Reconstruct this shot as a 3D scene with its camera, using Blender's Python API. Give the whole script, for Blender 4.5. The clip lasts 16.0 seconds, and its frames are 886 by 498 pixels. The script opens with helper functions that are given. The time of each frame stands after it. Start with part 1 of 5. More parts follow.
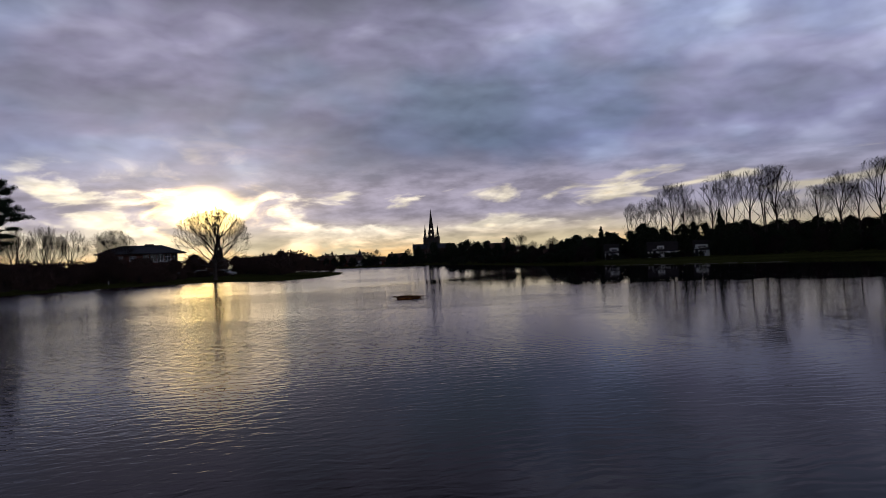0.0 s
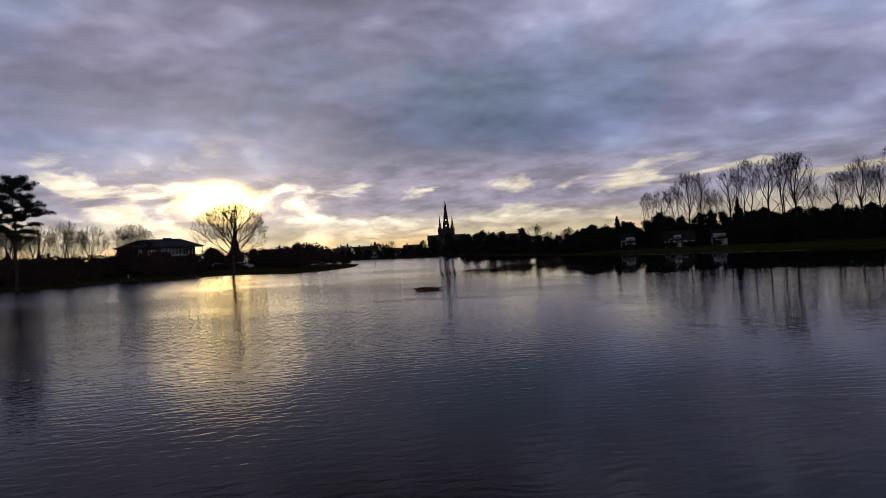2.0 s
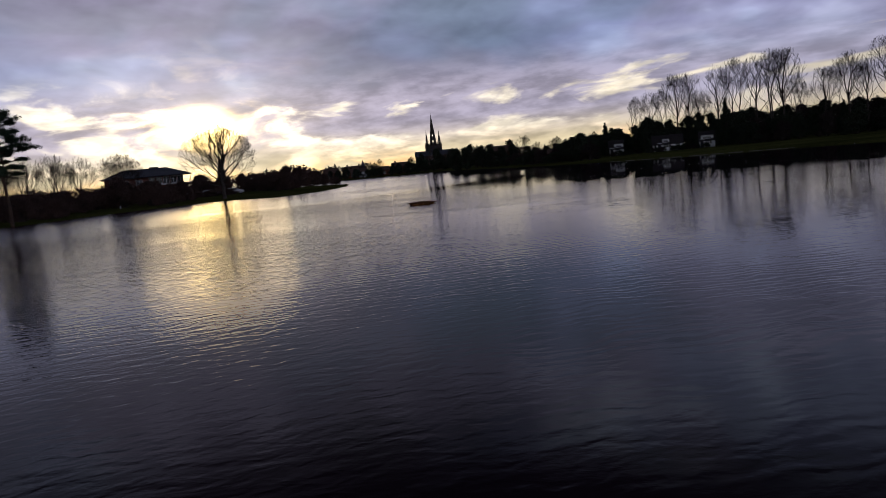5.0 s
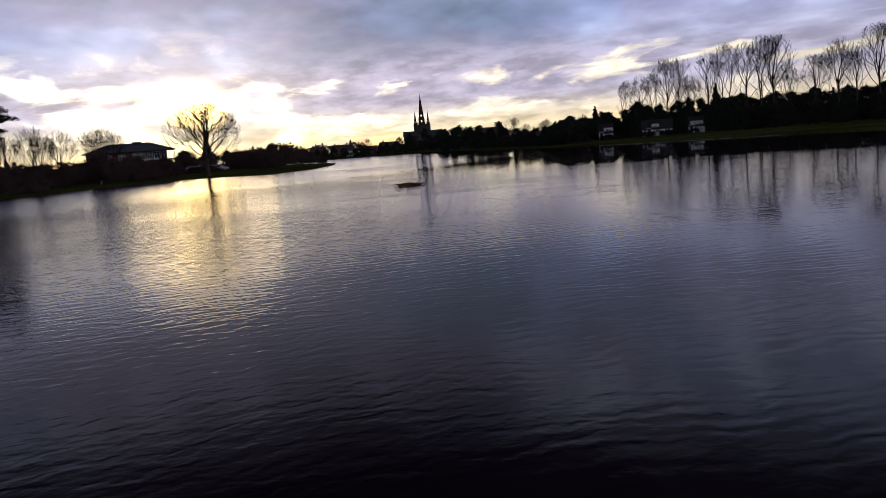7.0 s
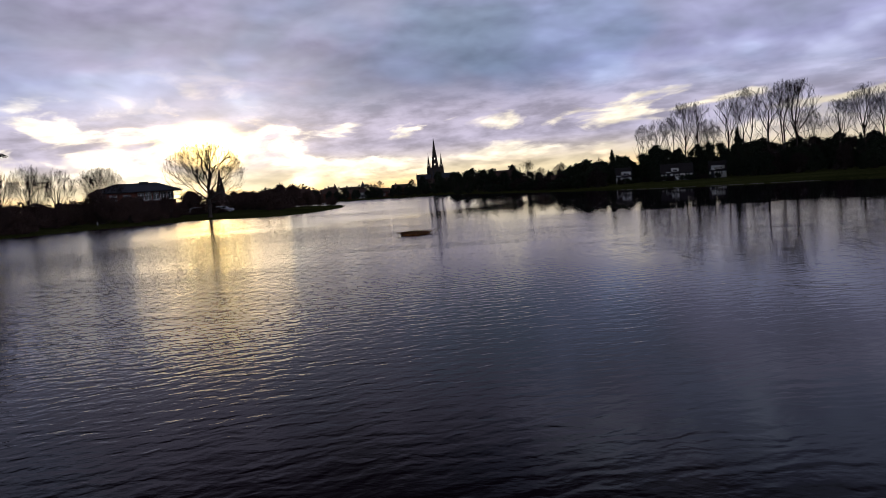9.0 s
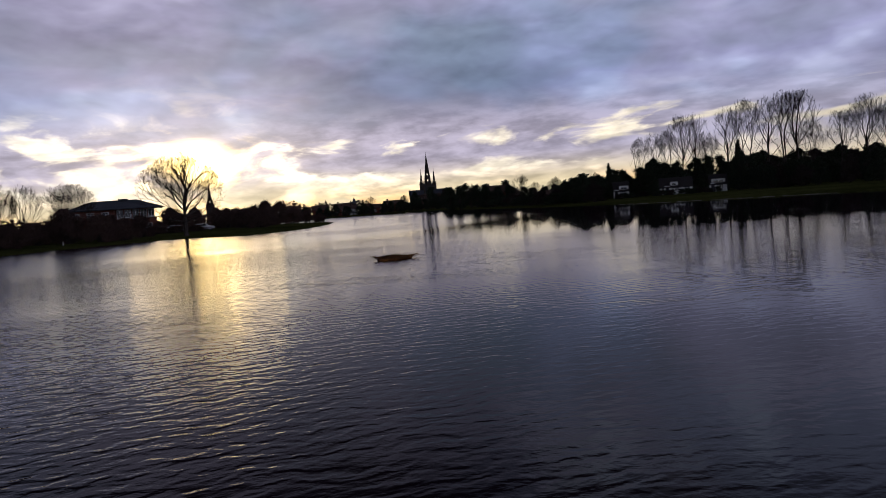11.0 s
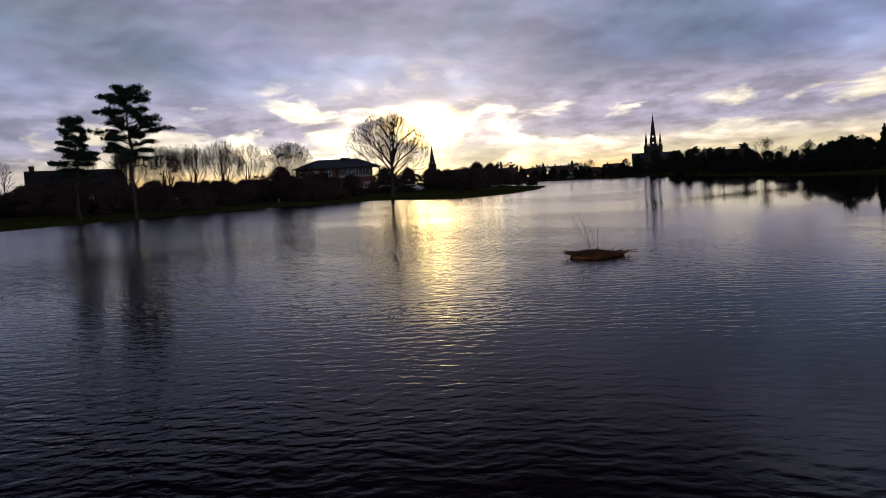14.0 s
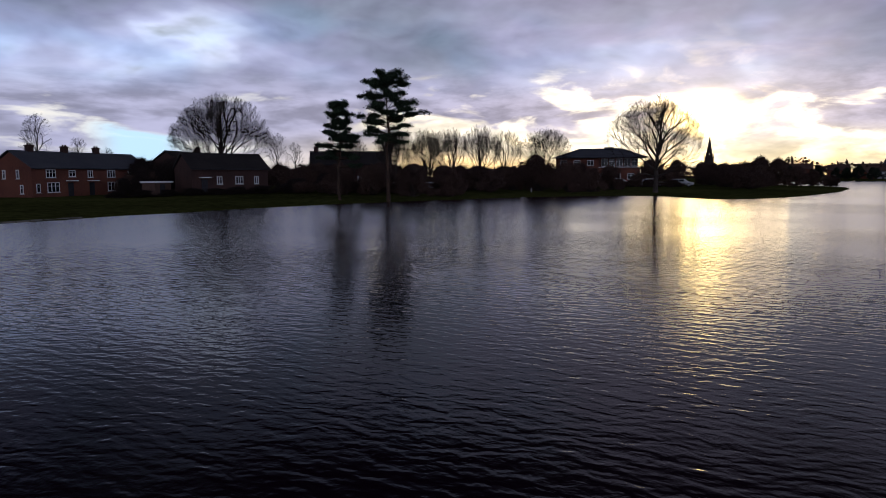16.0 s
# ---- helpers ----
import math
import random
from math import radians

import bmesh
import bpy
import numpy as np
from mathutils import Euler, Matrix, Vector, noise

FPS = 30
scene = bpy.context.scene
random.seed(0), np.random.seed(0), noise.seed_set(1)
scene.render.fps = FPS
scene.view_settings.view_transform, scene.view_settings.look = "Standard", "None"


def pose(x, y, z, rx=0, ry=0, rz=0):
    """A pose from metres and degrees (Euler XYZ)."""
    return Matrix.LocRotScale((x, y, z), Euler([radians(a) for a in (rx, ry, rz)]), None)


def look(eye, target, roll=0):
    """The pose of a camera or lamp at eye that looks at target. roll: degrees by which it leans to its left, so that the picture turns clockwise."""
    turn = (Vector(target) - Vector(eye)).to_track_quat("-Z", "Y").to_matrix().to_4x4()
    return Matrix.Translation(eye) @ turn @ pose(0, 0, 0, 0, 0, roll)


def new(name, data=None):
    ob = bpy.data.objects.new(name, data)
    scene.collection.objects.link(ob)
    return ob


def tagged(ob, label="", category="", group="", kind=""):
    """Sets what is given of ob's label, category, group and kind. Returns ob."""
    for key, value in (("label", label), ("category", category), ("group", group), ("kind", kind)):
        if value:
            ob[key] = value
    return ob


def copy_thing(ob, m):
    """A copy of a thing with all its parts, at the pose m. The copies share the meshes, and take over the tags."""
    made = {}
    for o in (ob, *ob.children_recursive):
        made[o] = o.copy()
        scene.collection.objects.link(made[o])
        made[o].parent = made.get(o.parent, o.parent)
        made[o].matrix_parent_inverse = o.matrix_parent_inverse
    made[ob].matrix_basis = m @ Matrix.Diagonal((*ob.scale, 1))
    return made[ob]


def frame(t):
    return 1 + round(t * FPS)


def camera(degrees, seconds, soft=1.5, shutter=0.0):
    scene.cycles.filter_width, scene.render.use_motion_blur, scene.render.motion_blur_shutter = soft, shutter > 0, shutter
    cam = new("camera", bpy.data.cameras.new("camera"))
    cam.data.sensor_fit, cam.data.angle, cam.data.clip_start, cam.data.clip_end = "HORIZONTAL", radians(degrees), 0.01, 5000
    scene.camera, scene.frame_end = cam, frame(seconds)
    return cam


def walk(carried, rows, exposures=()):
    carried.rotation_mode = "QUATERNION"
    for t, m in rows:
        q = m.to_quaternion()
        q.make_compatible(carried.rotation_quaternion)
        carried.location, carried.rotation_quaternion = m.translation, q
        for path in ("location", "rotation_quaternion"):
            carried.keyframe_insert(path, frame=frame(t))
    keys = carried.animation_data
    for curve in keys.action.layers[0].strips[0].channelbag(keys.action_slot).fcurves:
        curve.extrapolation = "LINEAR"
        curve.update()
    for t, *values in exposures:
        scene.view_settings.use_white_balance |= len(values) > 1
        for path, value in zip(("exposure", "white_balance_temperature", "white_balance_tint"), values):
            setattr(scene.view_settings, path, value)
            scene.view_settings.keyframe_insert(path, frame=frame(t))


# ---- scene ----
cam = camera(66.0, 16.0, 0.9)
PATH = [
    (0.0, pose(0.249, -0.000, 2.420, 90.938, 2.249, -0.821)),
    (0.5, pose(0.195, -0.023, 2.415, 91.464, 3.159, 0.466)),
    (1.0, pose(0.191, -0.004, 2.422, 90.812, 2.570, -0.258)),
    (1.5, pose(0.100, -0.078, 2.459, 89.960, 1.976, 0.436)),
    (2.0, pose(0.024, -0.058, 2.476, 90.233, 2.720, 0.417)),
    (2.5, pose(-0.024, -0.006, 2.476, 89.592, 3.980, -0.730)),
    (3.0, pose(-0.057, -0.137, 2.470, 89.028, 4.226, -1.185)),
    (3.5, pose(-0.144, -0.413, 2.446, 88.726, 5.256, -1.254)),
    (4.0, pose(-0.156, -0.763, 2.408, 88.065, 4.470, -2.229)),
    (4.5, pose(-0.255, -1.267, 2.364, 84.713, 5.644, -0.405)),
    (7.0, pose(-0.302, -0.169, 2.386, 81.450, 4.418, -1.560)),
    (7.5, pose(-0.254, 0.945, 2.393, 81.860, 3.764, 0.147)),
    (8.0, pose(-0.252, 2.645, 2.378, 83.630, 3.635, 0.100)),
    (8.5, pose(-0.195, 4.571, 2.363, 83.620, 3.251, -0.529)),
    (9.0, pose(-0.037, 6.673, 2.353, 85.080, 3.895, -0.470)),
    (11.5, pose(0.473, 15.321, 2.252, 86.361, 4.474, -1.369)),
    (12.0, pose(0.560, 16.784, 2.247, 85.872, 4.788, -1.688)),
    (12.5, pose(0.561, 18.251, 2.236, 84.381, 4.621, -0.955)),
    (13.0, pose(0.405, 20.059, 2.252, 84.071, 5.846, 3.831)),
    (13.5, pose(0.281, 22.318, 2.354, 83.679, 4.605, 13.085)),
    (14.0, pose(0.276, 24.089, 2.483, 84.346, 2.882, 17.151)),
    (14.5, pose(0.095, 25.256, 2.630, 85.373, 3.394, 16.581)),
    (15.0, pose(-0.132, 27.398, 2.733, 85.574, 2.834, 23.402)),
    (15.5, pose(-0.345, 29.062, 2.849, 84.178, -0.779, 32.172)),
    (16.0, pose(-1.200, 30.535, 2.822, 83.971, 0.332, 39.170)),
]
walk(cam, PATH, [(0.0, -4.90), (2.0, -4.93), (3.4, -4.86), (4.6, -4.70), (7.2, -4.23), (9.0, -4.34), (12.5, -4.57), (13.7, -4.50), (15.0, -4.62), (15.5, -4.52), (16.0, -4.32)])

# ---- light ----
EXPOSURE = -5.0
CLEAR = 0.05                                         # the clear sky against the cloud
scene.view_settings.exposure = EXPOSURE
SUN_AZ, SUN_EL = radians(18.2), radians(4.8)          # left of straight ahead, above the horizon
SUN_DIR = Vector((-math.sin(SUN_AZ) * math.cos(SUN_EL), math.cos(SUN_AZ) * math.cos(SUN_EL), math.sin(SUN_EL)))


class Graph:
    """Short calls for the nodes of one tree."""

    def __init__(self, tree):
        self.tree = tree
        tree.nodes.clear()

    def put(self, socket, value):
        if isinstance(value, bpy.types.NodeSocket):
            self.tree.links.new(value, socket)
        else:
            socket.default_value = value

    def node(self, kind, **settings):
        n = self.tree.nodes.new(kind)
        for key, value in settings.items():
            if key == "operation":
                n.operation = value
            elif key == "data_type":
                n.data_type = value
            elif key == "blend_type":
                n.blend_type = value
        return n

    def math(self, operation, a, b=0.0, c=0.0):
        n = self.node("ShaderNodeMath", operation=operation)
        for socket, value in zip(n.inputs, (a, b, c)):
            self.put(socket, value)
        return n.outputs[0]

    def vec(self, operation, a, b=(0, 0, 0)):
        n = self.node("ShaderNodeVectorMath", operation=operation)
        self.put(n.inputs[0], a)
        self.put(n.inputs[1], b)
        return n.outputs["Value"] if operation == "DOT_PRODUCT" else n.outputs[0]

    def scale(self, a, s):
        n = self.node("ShaderNodeVectorMath", operation="SCALE")
        self.put(n.inputs[0], a)
        self.put(n.inputs["Scale"], s)
        return n.outputs[0]

    def noise(self, where, scale, detail=4.0, rough=0.55, distortion=0.0):
        n = self.node("ShaderNodeTexNoise")
        self.put(n.inputs["Vector"], where)
        n.inputs["Scale"].default_value = scale
        n.inputs["Detail"].default_value = detail
        n.inputs["Roughness"].default_value = rough
        n.inputs["Distortion"].default_value = distortion
        return n.outputs[0]

    def step(self, value, low, high, to_low=0.0, to_high=1.0):
        n = self.node("ShaderNodeMapRange")
        n.interpolation_type = "SMOOTHSTEP"
        for socket, v in zip(n.inputs, (value, low, high, to_low, to_high)):
            self.put(socket, v)
        return n.outputs[0]

    def mix(self, factor, a, b):
        n = self.node("ShaderNodeMix", data_type="RGBA")
        self.put(n.inputs["Factor"], factor)
        self.put(n.inputs[6], a if not isinstance(a, tuple) else (*a[:3], 1))
        self.put(n.inputs[7], b if not isinstance(b, tuple) else (*b[:3], 1))
        return n.outputs[2]

    def ramp(self, factor, stops):
        n = self.node("ShaderNodeValToRGB")
        self.put(n.inputs[0], factor)
        els = n.color_ramp.elements
        while len(els) < len(stops):
            els.new(0.5)
        for e, (at, colour) in zip(els, stops):
            e.position, e.color = at, (*colour, 1)
        return n.outputs[0]

    def xyz(self, v):
        n = self.node("ShaderNodeSeparateXYZ")
        self.put(n.inputs[0], v)
        return n.outputs

    def join(self, x, y, z):
        n = self.node("ShaderNodeCombineXYZ")
        for socket, v in zip(n.inputs, (x, y, z)):
            self.put(socket, v)
        return n.outputs[0]


def make_world():
    """Evening sky under broken stratocumulus: clear sky in the gaps, a low sun behind thin cloud."""
    world = bpy.data.worlds.new("sky")
    scene.world = world
    world.use_nodes = True
    g = Graph(world.node_tree)
    d = g.vec("NORMALIZE", g.node("ShaderNodeTexCoord").outputs["Generated"])
    x, y, z = g.xyz(d)
    z = g.math("MAXIMUM", z, 0.0)
    sky = g.node("ShaderNodeTexSky")
    sky.sky_type, sky.sun_disc = "NISHITA", False
    sky.sun_elevation, sky.sun_rotation = SUN_EL, -SUN_AZ
    # a soft cloud deck overhead, seen in perspective
    deck = g.math("ADD", z, 0.26)
    px, py = g.math("DIVIDE", x, deck), g.math("DIVIDE", y, deck)
    p = g.join(px, py, 3.7)
    big = g.noise(p, 1.5, 3.0, 0.5, 0.35)
    pv = g.join(g.math("MULTIPLY", x, 4.6), g.math("MULTIPLY", y, 4.6), g.math("MULTIPLY", z, 11.0))
    small = g.noise(pv, 1.0, 3.5, 0.50, 0.25)
    puffs = g.noise(pv, 2.7, 3.0, 0.50, 0.25)
    dens = g.math("ADD", g.math("ADD", g.math("MULTIPLY", big, 0.46), g.math("MULTIPLY", small, 0.40)), g.math("MULTIPLY", puffs, 0.14))
    cloud = g.ramp(g.step(dens, 0.355, 0.65), [
        (0.0, (0.60, 0.61, 0.76)), (0.22, (0.36, 0.36, 0.49)), (0.45, (0.255, 0.25, 0.36)),
        (0.72, (0.200, 0.204, 0.28)), (1.0, (0.160, 0.172, 0.222))])
    # cloud lit from the low sun's side
    below = g.noise(g.vec("ADD", pv, (0.0, 0.12, -0.22)), 1.0, 3.5, 0.50, 0.25)
    fluff = g.noise(g.vec("ADD", pv, (0.0, 0.05, -0.09)), 2.7, 3.0, 0.50, 0.25)
    relief = g.math("ADD", g.math("MULTIPLY", g.math("SUBTRACT", small, below), 1.3), g.math("MULTIPLY", g.math("SUBTRACT", puffs, fluff), 0.9))
    cloud = g.scale(cloud, g.math("ADD", 1.0, relief))
    # Cloud overhead is dimmed to cut the light on the near water and ground.
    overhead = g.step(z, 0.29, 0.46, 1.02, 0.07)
    side = g.vec("DOT_PRODUCT", d, (math.cos(SUN_AZ), math.sin(SUN_AZ), 0.0))
    ahead = g.step(g.vec("DOT_PRODUCT", d, tuple(SUN_DIR)), -0.1, 0.75)
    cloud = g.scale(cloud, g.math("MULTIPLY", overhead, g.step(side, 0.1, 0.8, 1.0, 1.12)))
    cloud = g.vec("MULTIPLY", cloud, g.mix(g.step(side, -0.42, -0.80), g.mix(g.step(side, -0.12, -0.45), (1.0, 1.0, 1.0), (0.86, 0.95, 0.99)), g.mix(g.step(z, 0.15, 0.29), (0.88, 1.00, 1.06), (0.31, 0.35, 0.39))))
    # High cloud dimmed on the left, raised on the right, to set the water's brightness.
    high = g.mix(g.step(side, 0.1, 0.4), g.mix(g.step(side, 0.0, -0.3), (1.0, 1.0, 1.0), (0.20, 0.20, 0.20)), (1.5, 1.5, 1.5))
    cloud = g.vec("MULTIPLY", cloud, g.mix(g.step(z, 0.29, 0.42), (1.0, 1.0, 1.0), high))
    # Sky opposite the sun brightened, an added fill for faces turned away from it.
    cloud = g.scale(cloud, g.step(ahead, 0.0, 0.6, 1.8, 1.0))
    tint = g.step(g.noise(p, 2.3, 2.0, 0.5, 0.2), 0.38, 0.62)
    cloud = g.vec("MULTIPLY", cloud, g.mix(g.step(side, 0.1, 0.45), (1.0, 1.0, 1.0), (0.95, 1.01, 1.06)))
    cloud = g.vec("MULTIPLY", cloud, g.mix(tint, (0.91, 1.00, 1.06), (1.03, 0.99, 1.00)))
    belt = g.math("MULTIPLY", g.step(side, 0.05, 0.4), g.step(z, 0.27, 0.12))
    cloud = g.vec("MULTIPLY", cloud, g.mix(belt, (1.0, 1.0, 1.0), (0.66, 0.68, 0.74)))
    clear = g.scale(sky.outputs[0], CLEAR)
    hole = g.math("MULTIPLY", g.step(dens, 0.42, 0.36), g.step(side, -0.55, -0.75))
    upper = g.mix(hole, cloud, clear)
    # long bars of cloud low down, with the bright evening sky between them
    q = g.join(g.math("MULTIPLY", side, 10.5), g.math("MULTIPLY", z, 31.0), 1.3)
    bars = g.noise(q, 1.0, 5.0, 0.53, 0.4)
    bars = g.math("ADD", bars, g.math("MULTIPLY", g.math("SUBTRACT", z, 0.07), 0.9))
    bars = g.math("ADD", bars, g.math("MULTIPLY", g.math("MULTIPLY", g.step(side, 0.15, 0.4), g.step(z, 0.12, 0.15)), 0.3))
    # a long broken gap between two decks, and a bank of cloud under it
    lane = g.math("DIVIDE", g.math("SUBTRACT", z, 0.094), 0.012)
    lane = g.math("MULTIPLY", g.math("EXPONENT", g.math("MULTIPLY", g.math("MULTIPLY", lane, lane), -1.0)), g.step(side, 0.0, 0.25))
    bank = g.math("DIVIDE", g.math("SUBTRACT", z, 0.067), 0.012)
    bank = g.math("MULTIPLY", g.math("EXPONENT", g.math("MULTIPLY", g.math("MULTIPLY", bank, bank), -1.0)), g.step(side, 0.0, 0.2))
    bars = g.math("ADD", bars, g.math("SUBTRACT", g.math("MULTIPLY", bank, 0.07), g.math("MULTIPLY", lane, 0.055)))
    # thinner cloud along the skyline between the sun and the clear stretch
    thin = g.math("MULTIPLY", g.math("MULTIPLY", g.step(side, -0.52, -0.36), g.step(side, 0.02, -0.12)), g.step(z, 0.105, 0.055))
    bars = g.math("SUBTRACT", bars, g.math("MULTIPLY", thin, 0.07))
    gap = g.step(bars, 0.50, 0.362)
    # a clear stretch low down, away from the sun
    clearing = g.math("MULTIPLY", g.math("MULTIPLY", g.step(side, -0.650, -0.685), g.step(side, -0.757, -0.715)), g.step(g.math("ADD", z, g.math("MULTIPLY", g.math("SUBTRACT", bars, 0.5), 0.16)), 0.068, 0.046))
    gap = g.math("MAXIMUM", gap, clearing)
    reach = g.math("DIVIDE", side, g.step(side, -0.1, 0.3, 0.45, 0.85))
    amp = g.math("MULTIPLY", g.math("EXPONENT", g.math("MULTIPLY", g.math("MULTIPLY", reach, reach), -1.0)), ahead)
    warm = g.mix(g.step(z, 0.005, 0.055), (1.0, 0.63, 0.26), (1.0, 0.89, 0.73))
    warm = g.mix(g.step(amp, 0.0, 0.45), (0.90, 0.92, 0.98), warm)
    bright = g.scale(warm, g.math("ADD", g.math("MULTIPLY", amp, 0.64), g.step(side, 0.05, 0.4, 0.44, 0.29)))
    bright = g.scale(bright, g.step(g.noise(q, 2.6, 3.0, 0.55, 0.1), 0.32, 0.68, 0.74, 1.18))
    bright = g.mix(g.step(side, -0.52, -0.65), bright, g.mix(clearing, (0.56, 0.55, 0.54), (0.37, 0.54, 0.68)))
    bar = g.mix(amp, (0.24, 0.245, 0.35), (0.32, 0.285, 0.355))
    bar = g.mix(g.math("MULTIPLY", g.step(z, 0.075, 0.02), g.step(amp, 0.05, 0.5)), bar, (0.54, 0.45, 0.29))
    bar = g.scale(bar, g.step(g.noise(q, 1.7, 4.0, 0.55, 0.1), 0.3, 0.7, 0.72, 1.35))
    lower = g.mix(gap, bar, bright)
    colour = g.mix(g.step(z, 0.17, 0.095), upper, lower)
    # light of the hidden sun through the thinnest cloud
    up = g.math("SUBTRACT", z, SUN_DIR.z)
    u, v = g.math("DIVIDE", side, 0.062), g.math("DIVIDE", up, 0.040)
    r = g.math("ADD", g.math("MULTIPLY", u, u), g.math("MULTIPLY", v, v))
    core = g.math("EXPONENT", g.math("MULTIPLY", r, -0.8))
    core = g.math("ADD", core, g.math("MULTIPLY", g.math("SUBTRACT", bars, 0.5), -1.6))
    core = g.math("MULTIPLY", g.step(core, 0.22, 1.0), ahead)
    colour = g.vec("ADD", colour, g.scale((3.7, 2.42, 0.72), core))
    disc = g.math("MULTIPLY", g.math("EXPONENT", g.math("MULTIPLY", r, -5.0)), ahead)
    colour = g.vec("ADD", colour, g.scale((5.5, 3.65, 1.0), disc))
    halo = g.math("MULTIPLY", g.math("EXPONENT", g.math("MULTIPLY", r, -0.13)), ahead)
    colour = g.vec("ADD", colour, g.scale((0.19, 0.165, 0.12), halo))
    glow = g.math("MULTIPLY", g.math("EXPONENT", g.math("MULTIPLY", r, -0.32)), ahead)
    colour = g.vec("ADD", colour, g.scale((0.47, 0.335, 0.17), g.math("MULTIPLY", glow, g.step(bars, 0.60, 0.42, 0.08, 1.0))))
    back = g.node("ShaderNodeBackground")
    g.put(back.inputs["Color"], g.scale(colour, 32.0 / 0.12))
    back.inputs["Strength"].default_value = 0.12
    out = g.node("ShaderNodeOutputWorld")
    g.tree.links.new(back.outputs[0], out.inputs[0])


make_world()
sun = new("sun", bpy.data.lights.new("sun", "SUN"))
sun.data.energy, sun.data.angle, sun.data.color = 0.9, radians(12), (1.0, 0.72, 0.34)
sun.matrix_world = look((0, 0, 50), Vector((0, 0, 50)) - SUN_DIR)


# ---- materials ----
def material(name, dark, light, grain=3.0, stain=0.3, rough=0.85, bump=0.02, metal=0.0, spread=0.0, specular=0.3):
    """Two scales of variation between two colours, with fine relief. spread: how far single objects differ."""
    m = bpy.data.materials.new(name)
    m.use_nodes = True
    g = Graph(m.node_tree)
    where = g.node("ShaderNodeTexCoord").outputs["Object"]
    fine, coarse = g.noise(where, grain, 6.0, 0.6), g.noise(where, stain, 3.0, 0.5)
    f = g.math("ADD", g.math("MULTIPLY", fine, 0.55), g.math("MULTIPLY", coarse, 0.45))
    f = g.step(f, 0.34, 0.66)
    if spread:
        info = g.node("ShaderNodeObjectInfo").outputs["Random"]
        f = g.math("ADD", g.math("MULTIPLY", f, 1.0 - spread), g.math("MULTIPLY", info, spread))
    b = g.node("ShaderNodeBsdfPrincipled")
    g.put(b.inputs["Base Color"], g.mix(f, dark, light))
    b.inputs["Roughness"].default_value = rough
    b.inputs["Metallic"].default_value = metal
    b.inputs["Specular IOR Level"].default_value = specular
    if bump:
        n = g.node("ShaderNodeBump")
        n.inputs["Distance"].default_value = bump
        g.put(n.inputs["Height"], fine)
        g.tree.links.new(n.outputs[0], b.inputs["Normal"])
    out = g.node("ShaderNodeOutputMaterial")
    g.tree.links.new(b.outputs[0], out.inputs[0])
    return m


